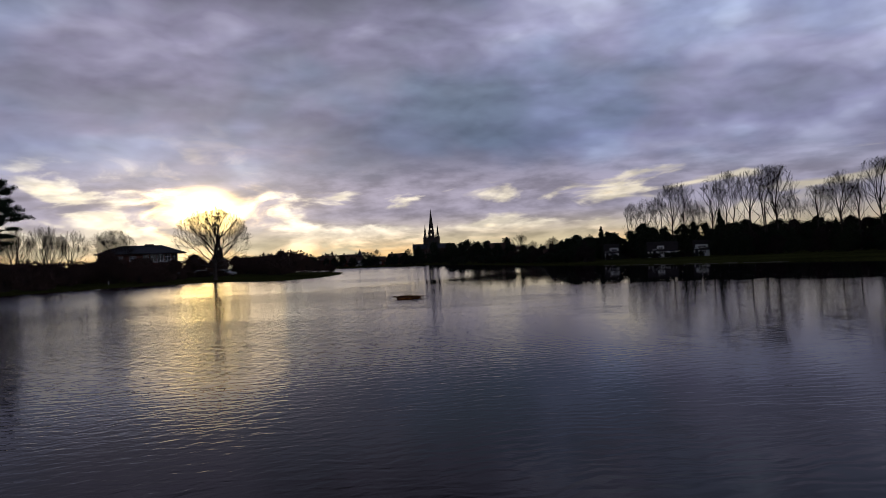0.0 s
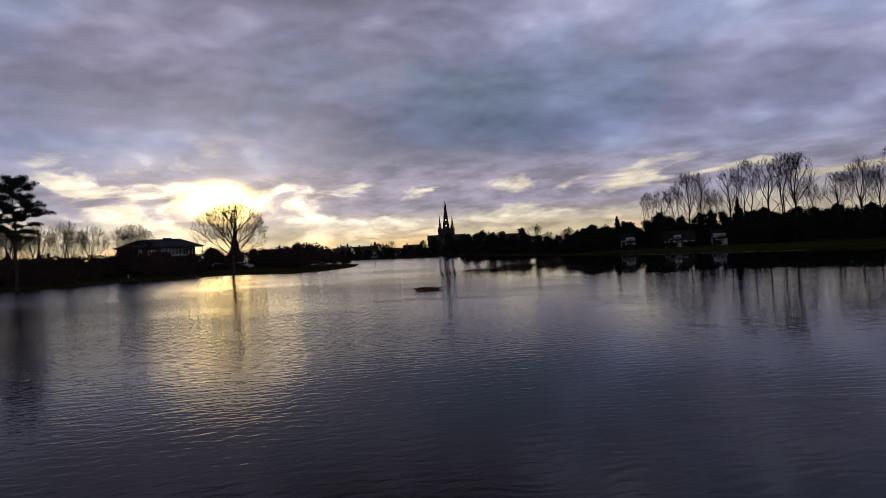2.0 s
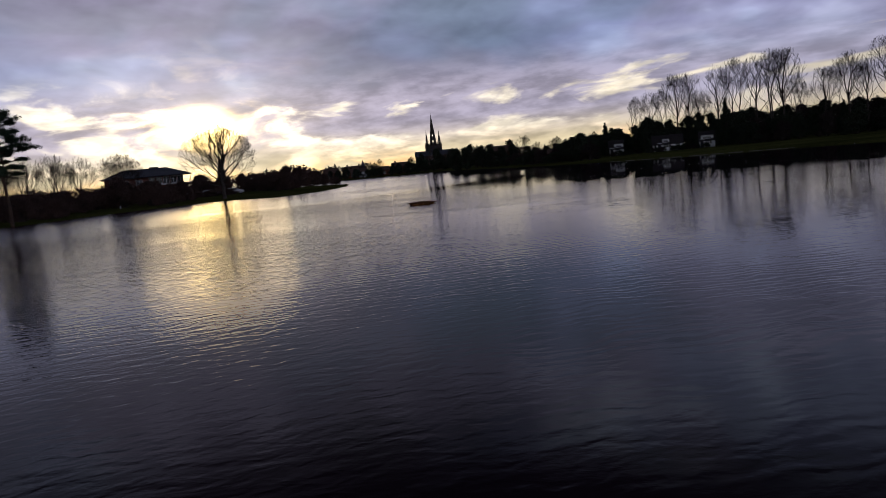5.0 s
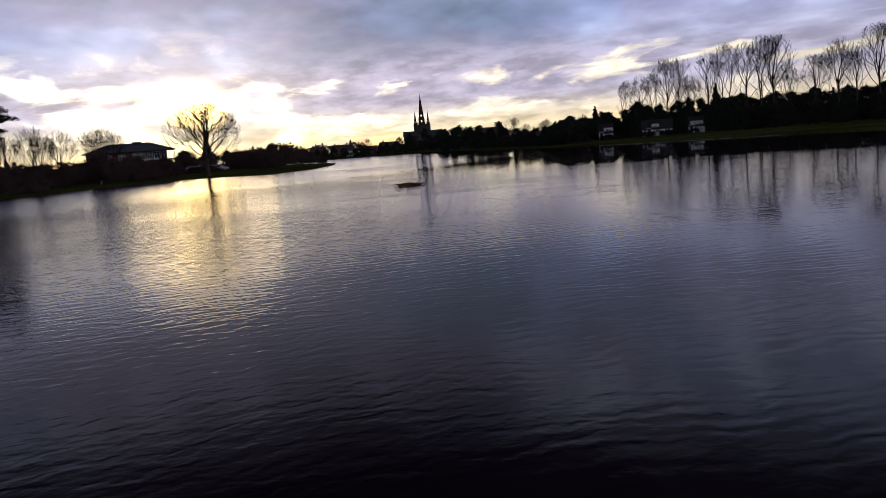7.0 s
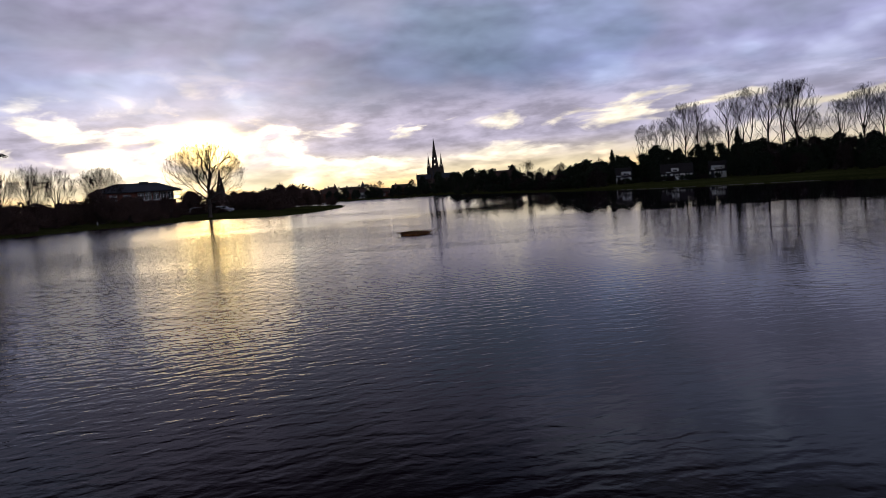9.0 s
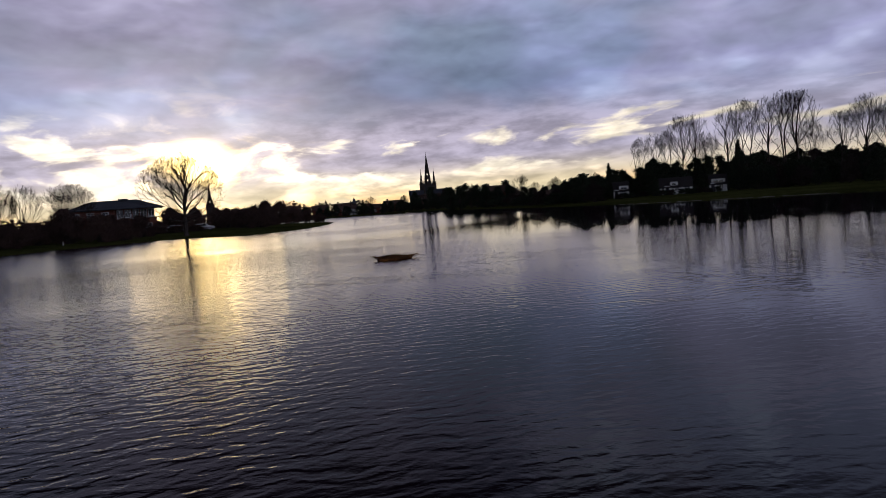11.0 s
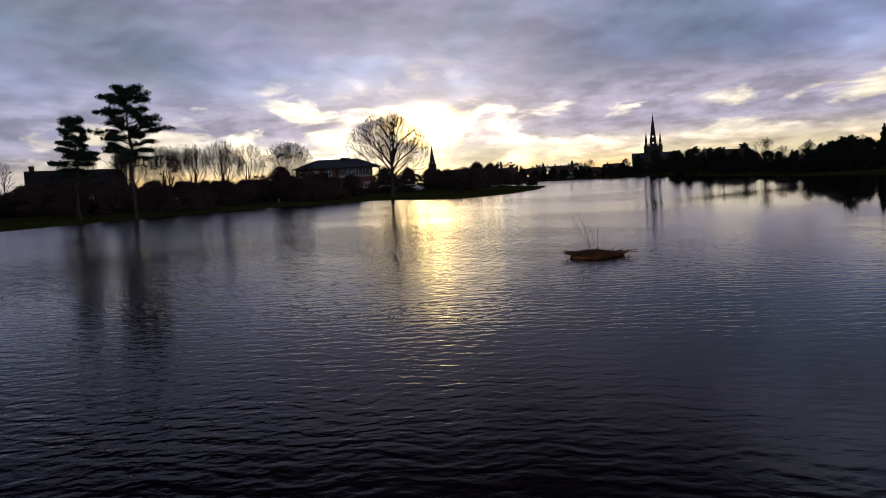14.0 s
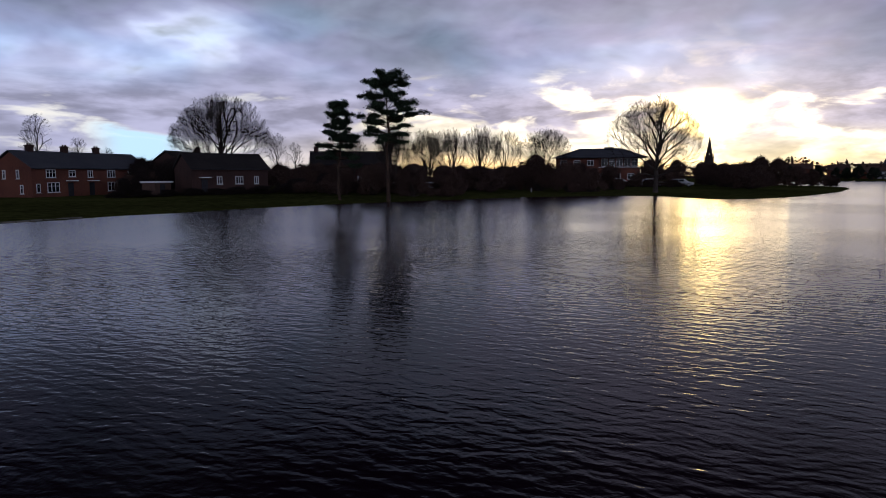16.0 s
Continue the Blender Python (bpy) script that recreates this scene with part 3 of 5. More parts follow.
def pine(label, m, seed, height, half, clear, group, taper, tiers):
    """A Scots pine: a tall bare trunk, level limbs and flat pads of needles."""
    rng = np.random.default_rng(seed)
    limbs, pts = [], []
    here, r = np.array((0.0, 0.0, -0.3)), height * 0.017
    trunk = [here]
    for k in range(9):
        there = np.array((rng.normal() * 0.10, rng.normal() * 0.10, height * 0.97 * (k + 1) / 9))
        r2 = height * 0.017 * (1.0 - 0.80 * (k + 1) / 9)
        limbs.append((*here, *there, r, r2))
        here, r = there, r2
        trunk.append(here)
    for tier in range(tiers):
        f = tier / (tiers - 1)
        round_top = math.sqrt(max(0.05, 1.0 - ((f - 0.30) / 0.76) ** 2))
        wide = half * rng.uniform(0.86, 1.06) * ((1.0 - taper) * round_top + taper * (1.0 - 0.86 * f))
        wide *= 0.80 + 0.20 * min(1.0, f / 0.3)
        count = 6 if f < 0.8 else 5
        turn = rng.uniform(0, 2 * math.pi)
        for k in range(count):
            z = height * (clear + (0.95 - clear) * f) + rng.normal() * 0.030 * height
            a = turn + 2 * math.pi * k / count + rng.normal() * 0.22
            reach = wide * rng.uniform(0.62, 1.10)
            root = np.array((0.0, 0.0, z))
            end = root + np.array((math.cos(a) * reach, math.sin(a) * reach, (rng.uniform(-0.20, 0.22) + 0.25 * f) * reach))
            mid = (root + end) / 2 + np.array((0, 0, 0.06 * reach))
            limbs.append((*root, *mid, 0.10 * (1.1 - f), 0.06 * (1.1 - f)))
            limbs.append((*mid, *end, 0.06 * (1.1 - f), 0.025))
            inner = 0.30 + 0.25 * (1.0 - f)
            for j in range(6):
                q = root + (end - root) * (inner + (1.0 - inner) * (j + 0.7) / 6.0) + (0, 0, 0.05 * reach) + rng.normal(size=3) * (0.26, 0.26, 0.07)
                r = rng.uniform(0.45, 0.95) * (0.34 + half * 0.115)
                pts.append(ball_points(rng, 88, q + (0, 0, 0.10), (r * 1.1, r * 1.1, r * (0.46 + 0.25 * f)), 0.15))
    for j in range(9):
        q = np.array((rng.normal() * half * 0.12, rng.normal() * half * 0.12, height * rng.uniform(0.93, 0.985)))
        pts.append(ball_points(rng, 60, q, (half * 0.17, half * 0.17, half * 0.10), 0.1))
    tree = thing("pine_tree", label, "tree", m, group)
    sheet("trunk", *tubes(limbs[:9], 8), PINE_BARK, tree, smooth=True)
    for k in range(9, len(limbs), 2):
        sheet("limb", *tubes(limbs[k:k + 2], 4), PINE_BARK, tree)
    v, f = leaves(rng, np.concatenate(pts), 0.12)
    sheet("crown", v, f, NEEDLE, tree)
    return tree


# ---- lake and ground ----
SHORE = [(-50, 40), (-53, 55), (-55.5, 70), (-56.5, 80), (-55, 90), (-54, 100), (-51, 112), (-46, 122), (-38, 124),
         (-28, 113), (-23, 118), (-21, 140), (-23, 175), (-27, 203), (-31, 208), (-46, 214), (-62, 250), (-78, 330),
         (-72, 378), (-40, 388), (0, 384), (9, 340), (19, 250), (27, 185), (35.5, 143), (45.5, 123), (56, 111), (63, 99), (67, 80), (67, 50),
         (63, 0), (46, -60), (0, -80), (-38, -60), (-48, 0)]


def smooth_ring(points, rounds=2):
    """Cut the corners of a closed line."""
    p = np.asarray(points, float)
    for _ in range(rounds):
        q = np.roll(p, -1, axis=0)
        p = np.stack([0.75 * p + 0.25 * q, 0.25 * p + 0.75 * q], 1).reshape(-1, 2)
    return p


RING = smooth_ring(SHORE)


def shore_distance(x, y):
    """Metres from the shore line, positive on land."""
    x, y = np.asarray(x, float), np.asarray(y, float)
    best, odd = np.full(x.shape, 1e9), np.zeros(x.shape, bool)
    for (ax, ay), (bx, by) in zip(RING, np.roll(RING, -1, axis=0)):
        dx, dy = bx - ax, by - ay
        t = np.clip(((x - ax) * dx + (y - ay) * dy) / (dx * dx + dy * dy), 0, 1)
        best = np.minimum(best, np.hypot(x - ax - t * dx, y - ay - t * dy))
        cross = (ay > y) != (by > y)
        with np.errstate(divide="ignore", invalid="ignore"):
            odd ^= cross & (x < ax + (y - ay) * dx / (dy if dy else 1e-9))
    return np.where(odd, -best, best)


def ground_height(x, y):
    d = shore_distance(x, y)
    rise = np.where(np.asarray(x) > 0, 0.6, 0.30 + 0.55 * np.clip((np.asarray(y) - 72) / 25, 0, 1))
    land = 0.10 + rise * (1 - np.exp(-np.maximum(d, 0) / 13.0)) + 0.06 * np.sin(np.asarray(x) * 0.23) * np.sin(np.asarray(y) * 0.19 + 1.0) * np.clip(d / 8, 0, 1)
    return np.where(d > 0, land, np.maximum(-1.6, 0.10 + d * 0.25))


def at_ground(x, y, turn=0.0, size=1.0, sink=0.0):
    return Matrix.LocRotScale((x, y, float(ground_height(x, y)) - sink), Euler((0, 0, radians(turn))), (size, size, size) if not isinstance(size, tuple) else size)


def build_ground():
    near_x, near_y = np.arange(-150, 151, 2.0), np.arange(-100, 441, 2.5)
    far = np.array([170, 200, 260, 360, 520, 800, 1300, 2200, 3600.0])
    xs = np.concatenate([-far[::-1], near_x, far])
    ys = np.concatenate([-far[::-1], near_y, 441 + far])
    gx, gy = np.meshgrid(xs, ys)
    gz = ground_height(gx, gy)
    nx, ny = len(xs), len(ys)
    i = (np.arange(ny - 1)[:, None] * nx + np.arange(nx - 1)[None]).ravel()
    ob = sheet("ground", np.stack([gx, gy, gz], -1).reshape(-1, 3), np.stack([i, i + 1, i + 1 + nx, i + nx], -1), GRASS, smooth=True)
    tagged(ob, "damp green grass banks rising gently from the lake", "ground", kind="structure")
    e = 440.0
    v = [(-e, -e, 0), (e, -e, 0), (e, e + 100, 0), (-e, e + 100, 0)]
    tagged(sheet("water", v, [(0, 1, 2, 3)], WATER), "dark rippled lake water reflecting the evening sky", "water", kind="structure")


build_ground()

# ---- trees ----
rnd = random.Random(7)
DOMED = dict(height=14.5, crown=(7.0, 2.0, 13.5), fork=0.40, limbs=14, rise=(4, 80), levels=9, first=0.165, shrink=0.83, angle=24, outward=-0.01, up=0.045, cap=2600, thick=0.028, thin=0.0105, shoots=1.0, lean=0.02, widest=0.48, stems=1, low=6, spread=0.7)
bare_tree("bare_tree", "large bare spreading tree leaning over the grassy bank", at_ground(-40.6, 128.4, 20), 11, **DOMED)
bare_tree("bare_tree", "broad bare domed tree with dense fine twigs behind the houses", at_ground(-100.1, 94.5, 0, 0.995), 11,
          height=15.5, crown=(8.2, 1.6, 15.2), fork=0.42, limbs=15, rise=(8, 86), levels=9, first=0.16, shrink=0.84, angle=23, outward=0.0, up=0.04, cap=3000, thick=0.030, thin=0.0170, shoots=1.0, widest=0.46, low=4, spread=0.9)
LOW = dict(height=10.0, crown=(4.3, 1.0, 9.4), fork=0.22, limbs=15, rise=(24, 80), levels=8, first=0.16, shrink=0.85, angle=20, outward=0.0, up=0.05, cap=1200, thick=0.026, thin=0.0115, stems=3, widest=0.55, shoots=1.0, spread=0.7)
bare_tree("bare_tree", "rounded bare tree with many upright stems", at_ground(-60.9, 131.0, 0, 1.06), 21, **LOW)

# bare trees behind the hedge
a_tree = bare_tree("bare_tree", "bare grey tree behind the lakeside hedge", at_ground(-79.5, 114.5), 31, "bare trees behind the hedge",
                   height=10.5, crown=(3.4, 1.2, 9.8), fork=0.40, limbs=10, rise=(28, 82), levels=8, first=0.15, shrink=0.84, angle=20, outward=-0.01, up=0.06, cap=420, stems=2, thick=0.022, thin=0.0115, widest=0.58, shoots=1.0, spread=0.8)
for x, y, turn, size in [(-76, 117.5, 70, 1.0), (-79, 122, 130, 1.02), (-75.5, 123.5, 200, 1.05), (-71, 126.5, 260, 1.08), (-67.2, 129, 310, 1.0),
                         (-84, 118, 20, 1.06), (-88, 112, 165, 0.95), (-77.5, 120.0, 300, 0.94), (-73.5, 121.5, 110, 0.98), (-69.0, 125.0, 20, 0.95),
                         (-82.0, 116.0, 240, 0.96), (-86.0, 121.0, 45, 0.98)]:
    copy_thing(a_tree, at_ground(x, y, turn, size))
b_tree = bare_tree("birch_tree", "slender bare birch with hanging twigs", at_ground(-127.8, 77.5), 41,
                   height=13.5, crown=(2.9, 2.0, 13.4), fork=0.62, limbs=13, rise=(38, 80), levels=8, first=0.12, shrink=0.85, angle=22, outward=0.02, up=-0.05, cap=1100, thick=0.014, thin=0.011, widest=0.42, low=5, shoots=1.0, spread=0.9)
for x, y, turn, size in [(-130, 85, 90, 0.72), (-120.5, 121.5, 30, 0.85), (-118, 124, 200, 0.7), (-134, 92, 140, 0.6)]:
    copy_thing(b_tree, at_ground(x, y, turn, size))

# tall trees along the far bank
tall = []
for seed, half, stems, limbs in [(51, 4.2, 1, 9), (52, 5.0, 1, 10), (53, 4.4, 2, 10), (54, 5.2, 1, 11)]:
    tall.append(dict(seed=seed, height=22.0, crown=(half, 5.5, 21.3), fork=0.56, limbs=limbs, rise=(34, 80), levels=8, first=0.15, shrink=0.82, angle=24, outward=-0.03, up=0.07,
                     cap=850, stems=stems, thick=0.0135, thin=0.0165, widest=0.55, low=4, shoots=0.9, spread=0.75))
firsts = {}
for k, (x, y, top, kind) in enumerate([
        (79.6, 268.1, 23.1, 2), (84.1, 266.6, 24.4, 0), (88.3, 265.3, 24.8, 2), (89.0, 251.3, 28.7, 1), (93.3, 249.7, 28.7, 0), (96.2, 248.7, 21.8, 3),
        (93.0, 224.5, 27.1, 0), (97.6, 222.6, 29.2, 2), (103.7, 219.8, 28.9, 0), (107.9, 217.6, 30.2, 2), (110.8, 216.3, 30.0, 1), (113.9, 214.8, 20.7, 2),
        (120.5, 211.1, 22.5, 1), (126.1, 207.9, 26.2, 3), (130.3, 205.3, 23.5, 0), (135.2, 202.2, 29.7, 1), (140.9, 198.4, 27.9, 2)]):
    size = (top - 0.9) / 22.0
    m = at_ground(x, y, 73 * k, (size * (0.9 if size < 0.85 else 1.0),) * 2 + (size,))
    if kind in firsts:
        repeat(firsts[kind], m)
    else:
        firsts[kind] = bare_tree("tall_bare_tree", "tall bare tree in a row above dark shrubs", m, group="tall trees on the far bank", **tall[kind])

pine("tall pine with a bare trunk and flat needle pads", at_ground(-55.6, 87.4), 3, 14.3, 3.9, 0.50, "lakeside pines", 0.15, 10)
pine("smaller pine with drooping level limbs", at_ground(-60.0, 84.0), 8, 10.8, 3.3, 0.43, "lakeside pines", 0.75, 7)

# dark evergreens and shrubs below the tall trees
ever = [shrub("evergreen_shrub", "dense dark evergreen shrub on the far bank", at_ground(89.0, 181.5), 61, 3.4, 6.4, EVERGREEN, group="far bank shrubs"),
        shrub("evergreen_shrub", "dense dark evergreen shrub on the far bank", at_ground(95.0, 178.4), 62, 3.0, 7.0, EVERGREEN, group="far bank shrubs"),
        shrub("bare_shrub", "dense leafless dark brown shrub on the far bank", at_ground(100.8, 175.3), 63, 3.4, 6.2, DARKBRUSH, 0.30, group="far bank shrubs")]
conifer = shrub("conifer", "dark pointed conifer among the shrubs", at_ground(85.3, 201.2), 64, 2.9, 10.0, EVERGREEN, 0.26, 46, 100, "conifers on the far bank", True, "tree")
for x, y, s in [(83.1, 195.3, 1.36), (55.1, 221.0, 1.08), (47.3, 296.3, 0.72), (46.2, 206, 0.70), (112.0, 187.0, 0.95), (62, 202, 0.76)]:
    copy_thing(conifer, at_ground(x, y, 140 * s, (1.0 * s ** 0.5, 1.0 * s ** 0.5, s)))
for k, (x, y, top) in enumerate([
        (38.9, 209.9, 8.0), (42.1, 206.8, 9.2), (45.2, 205.0, 8.6), (52.9, 200.6, 9.5), (56.0, 198.6, 10.2), (61.9, 195.6, 9.8), (64.6, 193.4, 11.8),
        (67.8, 191.2, 12.8), (70.4, 191.4, 10.6), (73.2, 190.3, 9.8), (82.6, 184.1, 10.2), (85.8, 182.4, 9.4), (91.8, 179.8, 9.1), (106.0, 171.7, 8.9),
        (112.1, 167.8, 9.0), (117.7, 163.9, 8.5), (123.0, 159.6, 8.6), (127.8, 154.8, 8.9), (132.6, 150.0, 8.9)]):
    for back in (0, 1, 2):
        px, py = x + (0, -2.2, 3.4)[back] + rnd.uniform(-0.8, 0.8), y + (0, -3.4, 5.0)[back]
        s = (top - 1.4) / 6.6 * (0.92, 0.68, 0.90)[back] * rnd.uniform(0.92, 1.05)
        wide = max(s, 0.8) * 1.25
        bearing = math.degrees(math.atan2(px, py))
        if any(a - 1.1 < bearing < b + 1.1 for a, b in ((14.3, 15.4), (17.6, 19.6), (21.1, 22.1))):
            s, wide = 0.22, 0.46                       # low growth in front of the houses
        m = at_ground(px, py, rnd.uniform(0, 360), (wide, wide, s))
        copy_thing(ever[(k + back * 2) % 3], m)

for k in range(34):
    f = k / 33
    x, y = 40 + 84 * f + rnd.uniform(-1, 1), 238 - 62 * f - 44 * f * (1 - f) + rnd.uniform(-2, 2)
    x, y = (x * 1.25 + 22, y * 1.25 + 3) if f < 0.45 else (x * 1.25 + 6, y * 1.25 - 12)
    s = rnd.uniform(1.2, 1.5) if f < 0.45 else rnd.uniform(1.5, 1.75)
    copy_thing(ever[k % 3], at_ground(x, y, 80 * k, (s * 1.3, s * 1.3, s)))

# low growth along the water's edge
for k, (x, y) in enumerate([(23.5, 268), (26, 256), (28, 244), (29.5, 232), (31, 221), (32.5, 210), (34.5, 199), (37, 188), (40, 178)]):
    copy_thing(ever[k % 3], at_ground(x, y, 71 * k, (1.25, 1.25, 0.48 + 0.1 * (k % 3))))

# taller dark evergreens behind the cottages
for k in range(13):
    bearing = radians(12.2 + 1.0 * k + rnd.uniform(-0.2, 0.2))
    dist = 232 + rnd.uniform(-4, 8)
    s = rnd.uniform(1.38, 1.72) * (0.72 if k < 4 else 1.0)
    copy_thing(ever[k % 2], at_ground(dist * math.sin(bearing), dist * math.cos(bearing), 67 * k, (1.35, 1.35, s)))

# trees round the head of the lake
far_tree = bare_tree("bare_tree", "bare tree rising above the far shore", at_ground(38.1, 297.6), 71, "trees at the head of the lake",
                     height=12.0, crown=(4.4, 2.0, 12.0), fork=0.26, limbs=7, rise=(25, 80), levels=8, first=0.13, shrink=0.90, angle=18, cap=170, shoots=0.6, thick=0.024, thin=0.024)
for x, y, size in [(52.2, 295.5, 0.85), (-35.5, 428.5, 0.85), (-73, 424, 0.6), (18, 302, 0.85), (-42, 432, 0.6), (60, 260, 0.8), (-60, 320, 0.5), (14, 372, 0.95), (20, 352, 0.85), (25, 334, 0.85), (8, 384, 0.95),
                   (34, 312, 0.75), (42, 282, 0.7), (46, 264, 0.72), (11, 352, 0.7), (29, 300, 0.72)]:
    copy_thing(far_tree, at_ground(x, y, 50 * size * 7, size))
round_tree = shrub("leafy_tree", "dense dark rounded tree on the far shore", at_ground(13.0, 301.0), 72, 4.2, 10.0, EVERGREEN, 0.45, 30, 60, "dark trees at the head of the lake", False, "tree")
for k, (x, y, top) in enumerate([(9.0, 306, 9.2), (20.0, 299.4, 8.4), (24.1, 304, 7.6), (28.6, 298.7, 7.0), (33.5, 301, 7.3), (43.2, 296.9, 5.8), (48, 292, 5.6),
                                 (56.4, 294.7, 7.3), (53, 270, 6.2), (49, 250, 6.0), (46, 232, 6.5), (43, 212, 6.0), (41, 196, 6.0), (39, 184, 6.3), (15, 345, 8.0),
                                 (4, 400, 6.2), (-6, 404, 5.4), (-16, 402, 5.2), (-26, 405, 5.6), (-36, 402, 4.4), (-46, 404, 4.2), (-58, 402, 4.8), (-70, 400, 5.2),
                                 (-82, 396, 6.0), (12, 392, 8.5), (22, 372, 8.0), (27, 340, 7.5), (34, 330, 7.0), (1, 470, 11), (12, 470, 10), (24, 460, 11),
                                 (36, 450, 10), (48, 440, 11), (-10, 480, 9), (64, 300, 9), (70, 270, 9), (66, 245, 8), (74, 236, 10)]):
    s = top / 9.6 * (1.3 if y >= 392 and x >= -20 else 1.12)
    copy_thing(round_tree, at_ground(x, y, 47 * k, (s * rnd.uniform(0.9, 1.3),) * 2 + (s,)))
for k in range(19):
    x = -88 + 5.2 * k + rnd.uniform(-2.2, 2.2)
    copy_thing(round_tree, at_ground(x, 393 + 3 * math.sin(k * 2.1), 77 * k, (0.74, 0.74, (0.50, 0.68, 0.58)[k % 3])))
for k, (x, y, s) in enumerate([(47, 262, 0.6), (50, 285, 0.7), (40, 300, 0.72), (36, 310, 0.8), (57, 282, 0.75), (60, 300, 0.9), (44, 240, 0.55), (42, 225, 0.6), (46, 218, 0.66),
                               (52, 232, 0.7), (58, 252, 0.8), (62, 272, 0.85), (30, 318, 0.75), (22, 326, 0.7), (16, 362, 0.75)]):
    copy_thing(round_tree, at_ground(x, y, 33 * k, (s * 1.25, s * 1.25, s)))
cedar = shrub("cedar_tree", "flat topped dark cedar near the cathedral", at_ground(-15.5, 432.0), 73, 4.5, 9.6, EVERGREEN, 0.3, 14, 100, "", False, "tree")



def far_woods():
    """One distant belt of bare and evergreen woodland all round the horizon."""
    rng = np.random.default_rng(90)
    a = rng.uniform(-1.35, 1.35, 24000)
    dist = rng.uniform(500, 640, 24000)
    top = 9.5 + 2.2 * np.sin(a * 23) + 1.6 * np.sin(a * 57 + 1) + 1.2 * np.sin(a * 131 + 2)
    z = 0.6 + top * rng.uniform(0, 1, 24000) ** 0.8
    v, f = leaves(rng, np.stack([np.sin(a) * dist, np.cos(a) * dist, z], -1), 1.5)
    tagged(sheet("far_woods", v, f, BRUSH), "distant belt of dark winter woodland on the horizon", "woods", kind="stuff")


far_woods()

# brush on the headland and along the lakeside
brush = [shrub("brush_thicket", "leafless reddish brown thicket on the grassy bank", at_ground(-40.5, 185.6), 81, 3.6, 6.0, BRUSH, 0.15, 44, 230, "lakeside thickets"),
         shrub("brush_thicket", "leafless reddish brown thicket on the grassy bank", at_ground(-47.7, 183.8), 82, 3.4, 4.6, BRUSH, 0.15, 40, 230, "lakeside thickets")]
for k, (x, y, h) in enumerate([(-51.9, 182.7, 4.6), (-43.8, 184.9, 4.6), (-37.6, 186.2, 5.2), (-34.6, 188.8, 3.8), (-32.3, 192.2, 3.0), (-38, 176, 3.8), (-42, 172, 4.0),
                               (-46, 170, 4.2), (-36, 165, 3.0), (-34, 156, 2.8), (-33, 148, 3.0), (-36, 150, 3.4), (-40, 160, 3.6), (-30, 200, 2.2), (-56, 178, 5.0), (-61, 176, 5.2),
                               (-50, 126.0, 3.4), (-53, 124.4, 4.2), (-57, 122.4, 5.2), (-61, 121, 5.6), (-60, 114, 4.4), (-64.5, 117, 5.8), (-66, 110, 5.2), (-68, 113, 6.0), (-70, 107, 5.4),
                               (-72.5, 111, 6.4), (-74, 104, 5.2), (-77, 108, 6.6), (-78, 101, 5.0), (-82, 104, 6.6), (-86, 100, 6.2), (-89, 104, 6.6), (-65.5, 126, 5.6), (-71, 121, 6.2),
                               (-54.5, 131, 4.0), (-50, 133, 3.6), (-66, 140, 6.4), (-72, 146, 6.0), (-78, 150, 6.0), (-84, 152, 6.5), (-90, 150, 6.5), (-76, 134, 6.0), (-84, 132, 6.5),
                               (-92, 128, 6.5), (-96, 106, 5.0), (-96, 100, 6.0), (-98, 93, 4.4), (-101, 97, 5.5), (-104, 92, 4.0), (-107, 98, 5.0), (-112, 104, 6.5),
                               (-118, 100, 7.0), (-124, 96, 7.0), (-105, 110, 7.0), (-98, 114, 7.0),
                               (-73.5, 94.2, 1.6), (-71.0, 96.6, 1.5), (-69.0, 98.6, 1.6), (-66.6, 100.6, 1.5), (-64.4, 102.8, 1.6), (-62.6, 105.4, 1.5), (-76, 92, 1.5),
                               (-53.5, 149.5, 1.2), (-50.4, 150.5, 1.3), (-47.0, 151.5, 1.2), (-57.0, 148.0, 1.3), (-59.6, 96.0, 5.6), (-64.6, 94.0, 5.4), (-68.5, 91.5, 5.0), (-57.4, 101.5, 4.6), (-103.0, 80.5, 2.6), (-101.5, 84.0, 3.0), (-98.5, 86.5, 2.4)]):
    h *= (0.67 if y < 100 else 0.60) if x < -57 and y < 155 and h > 3.5 else 1.0
    s = h / (5.6 if k % 2 == 0 else 4.4)
    copy_thing(brush[k % 2], at_ground(x, y, 61 * k, (max(0.75, s * rnd.uniform(0.9, 1.15)),) * 2 + (s,)))


for k, (x, y, w, h) in enumerate([(-96.5, 79.6, 0.6, 0.62),
                                  (-89.5, 72.5, 0.5, 0.13), (-88.0, 75.0, 0.6, 0.15), (-86.5, 77.6, 0.6, 0.14), (-85.0, 80.2, 0.6, 0.16), (-83.4, 82.8, 0.6, 0.15), (-82.0, 85.4, 0.7, 0.17),
                                  (-80.4, 88.2, 0.7, 0.18), (-78.6, 91.0, 0.7, 0.20),
                                  (-97.4, 86.2, 0.8, 0.62), (-97.6, 83.2, 0.8, 0.70), (-98.6, 90.5, 1.0, 0.70), (-102.5, 88.0, 1.1, 0.85), (-83.5, 97.0, 0.9, 0.30),
                                  (-100.6, 94.0, 1.0, 0.75), (-105.0, 84.0, 1.0, 0.85), (-80.0, 99.5, 0.9, 0.42), (-97.2, 77.0, 0.45, 0.38)]):
    m = at_ground(x, y, 53 * k, (w, w, h))
    if k == 0:
        dark = shrub("garden_shrub", "dark overgrown garden shrub beside the brick houses", m, 66, 3.6, 6.4, DARKBRUSH, 0.16, 40, 200, "garden shrubs")
    else:
        repeat(dark, m)


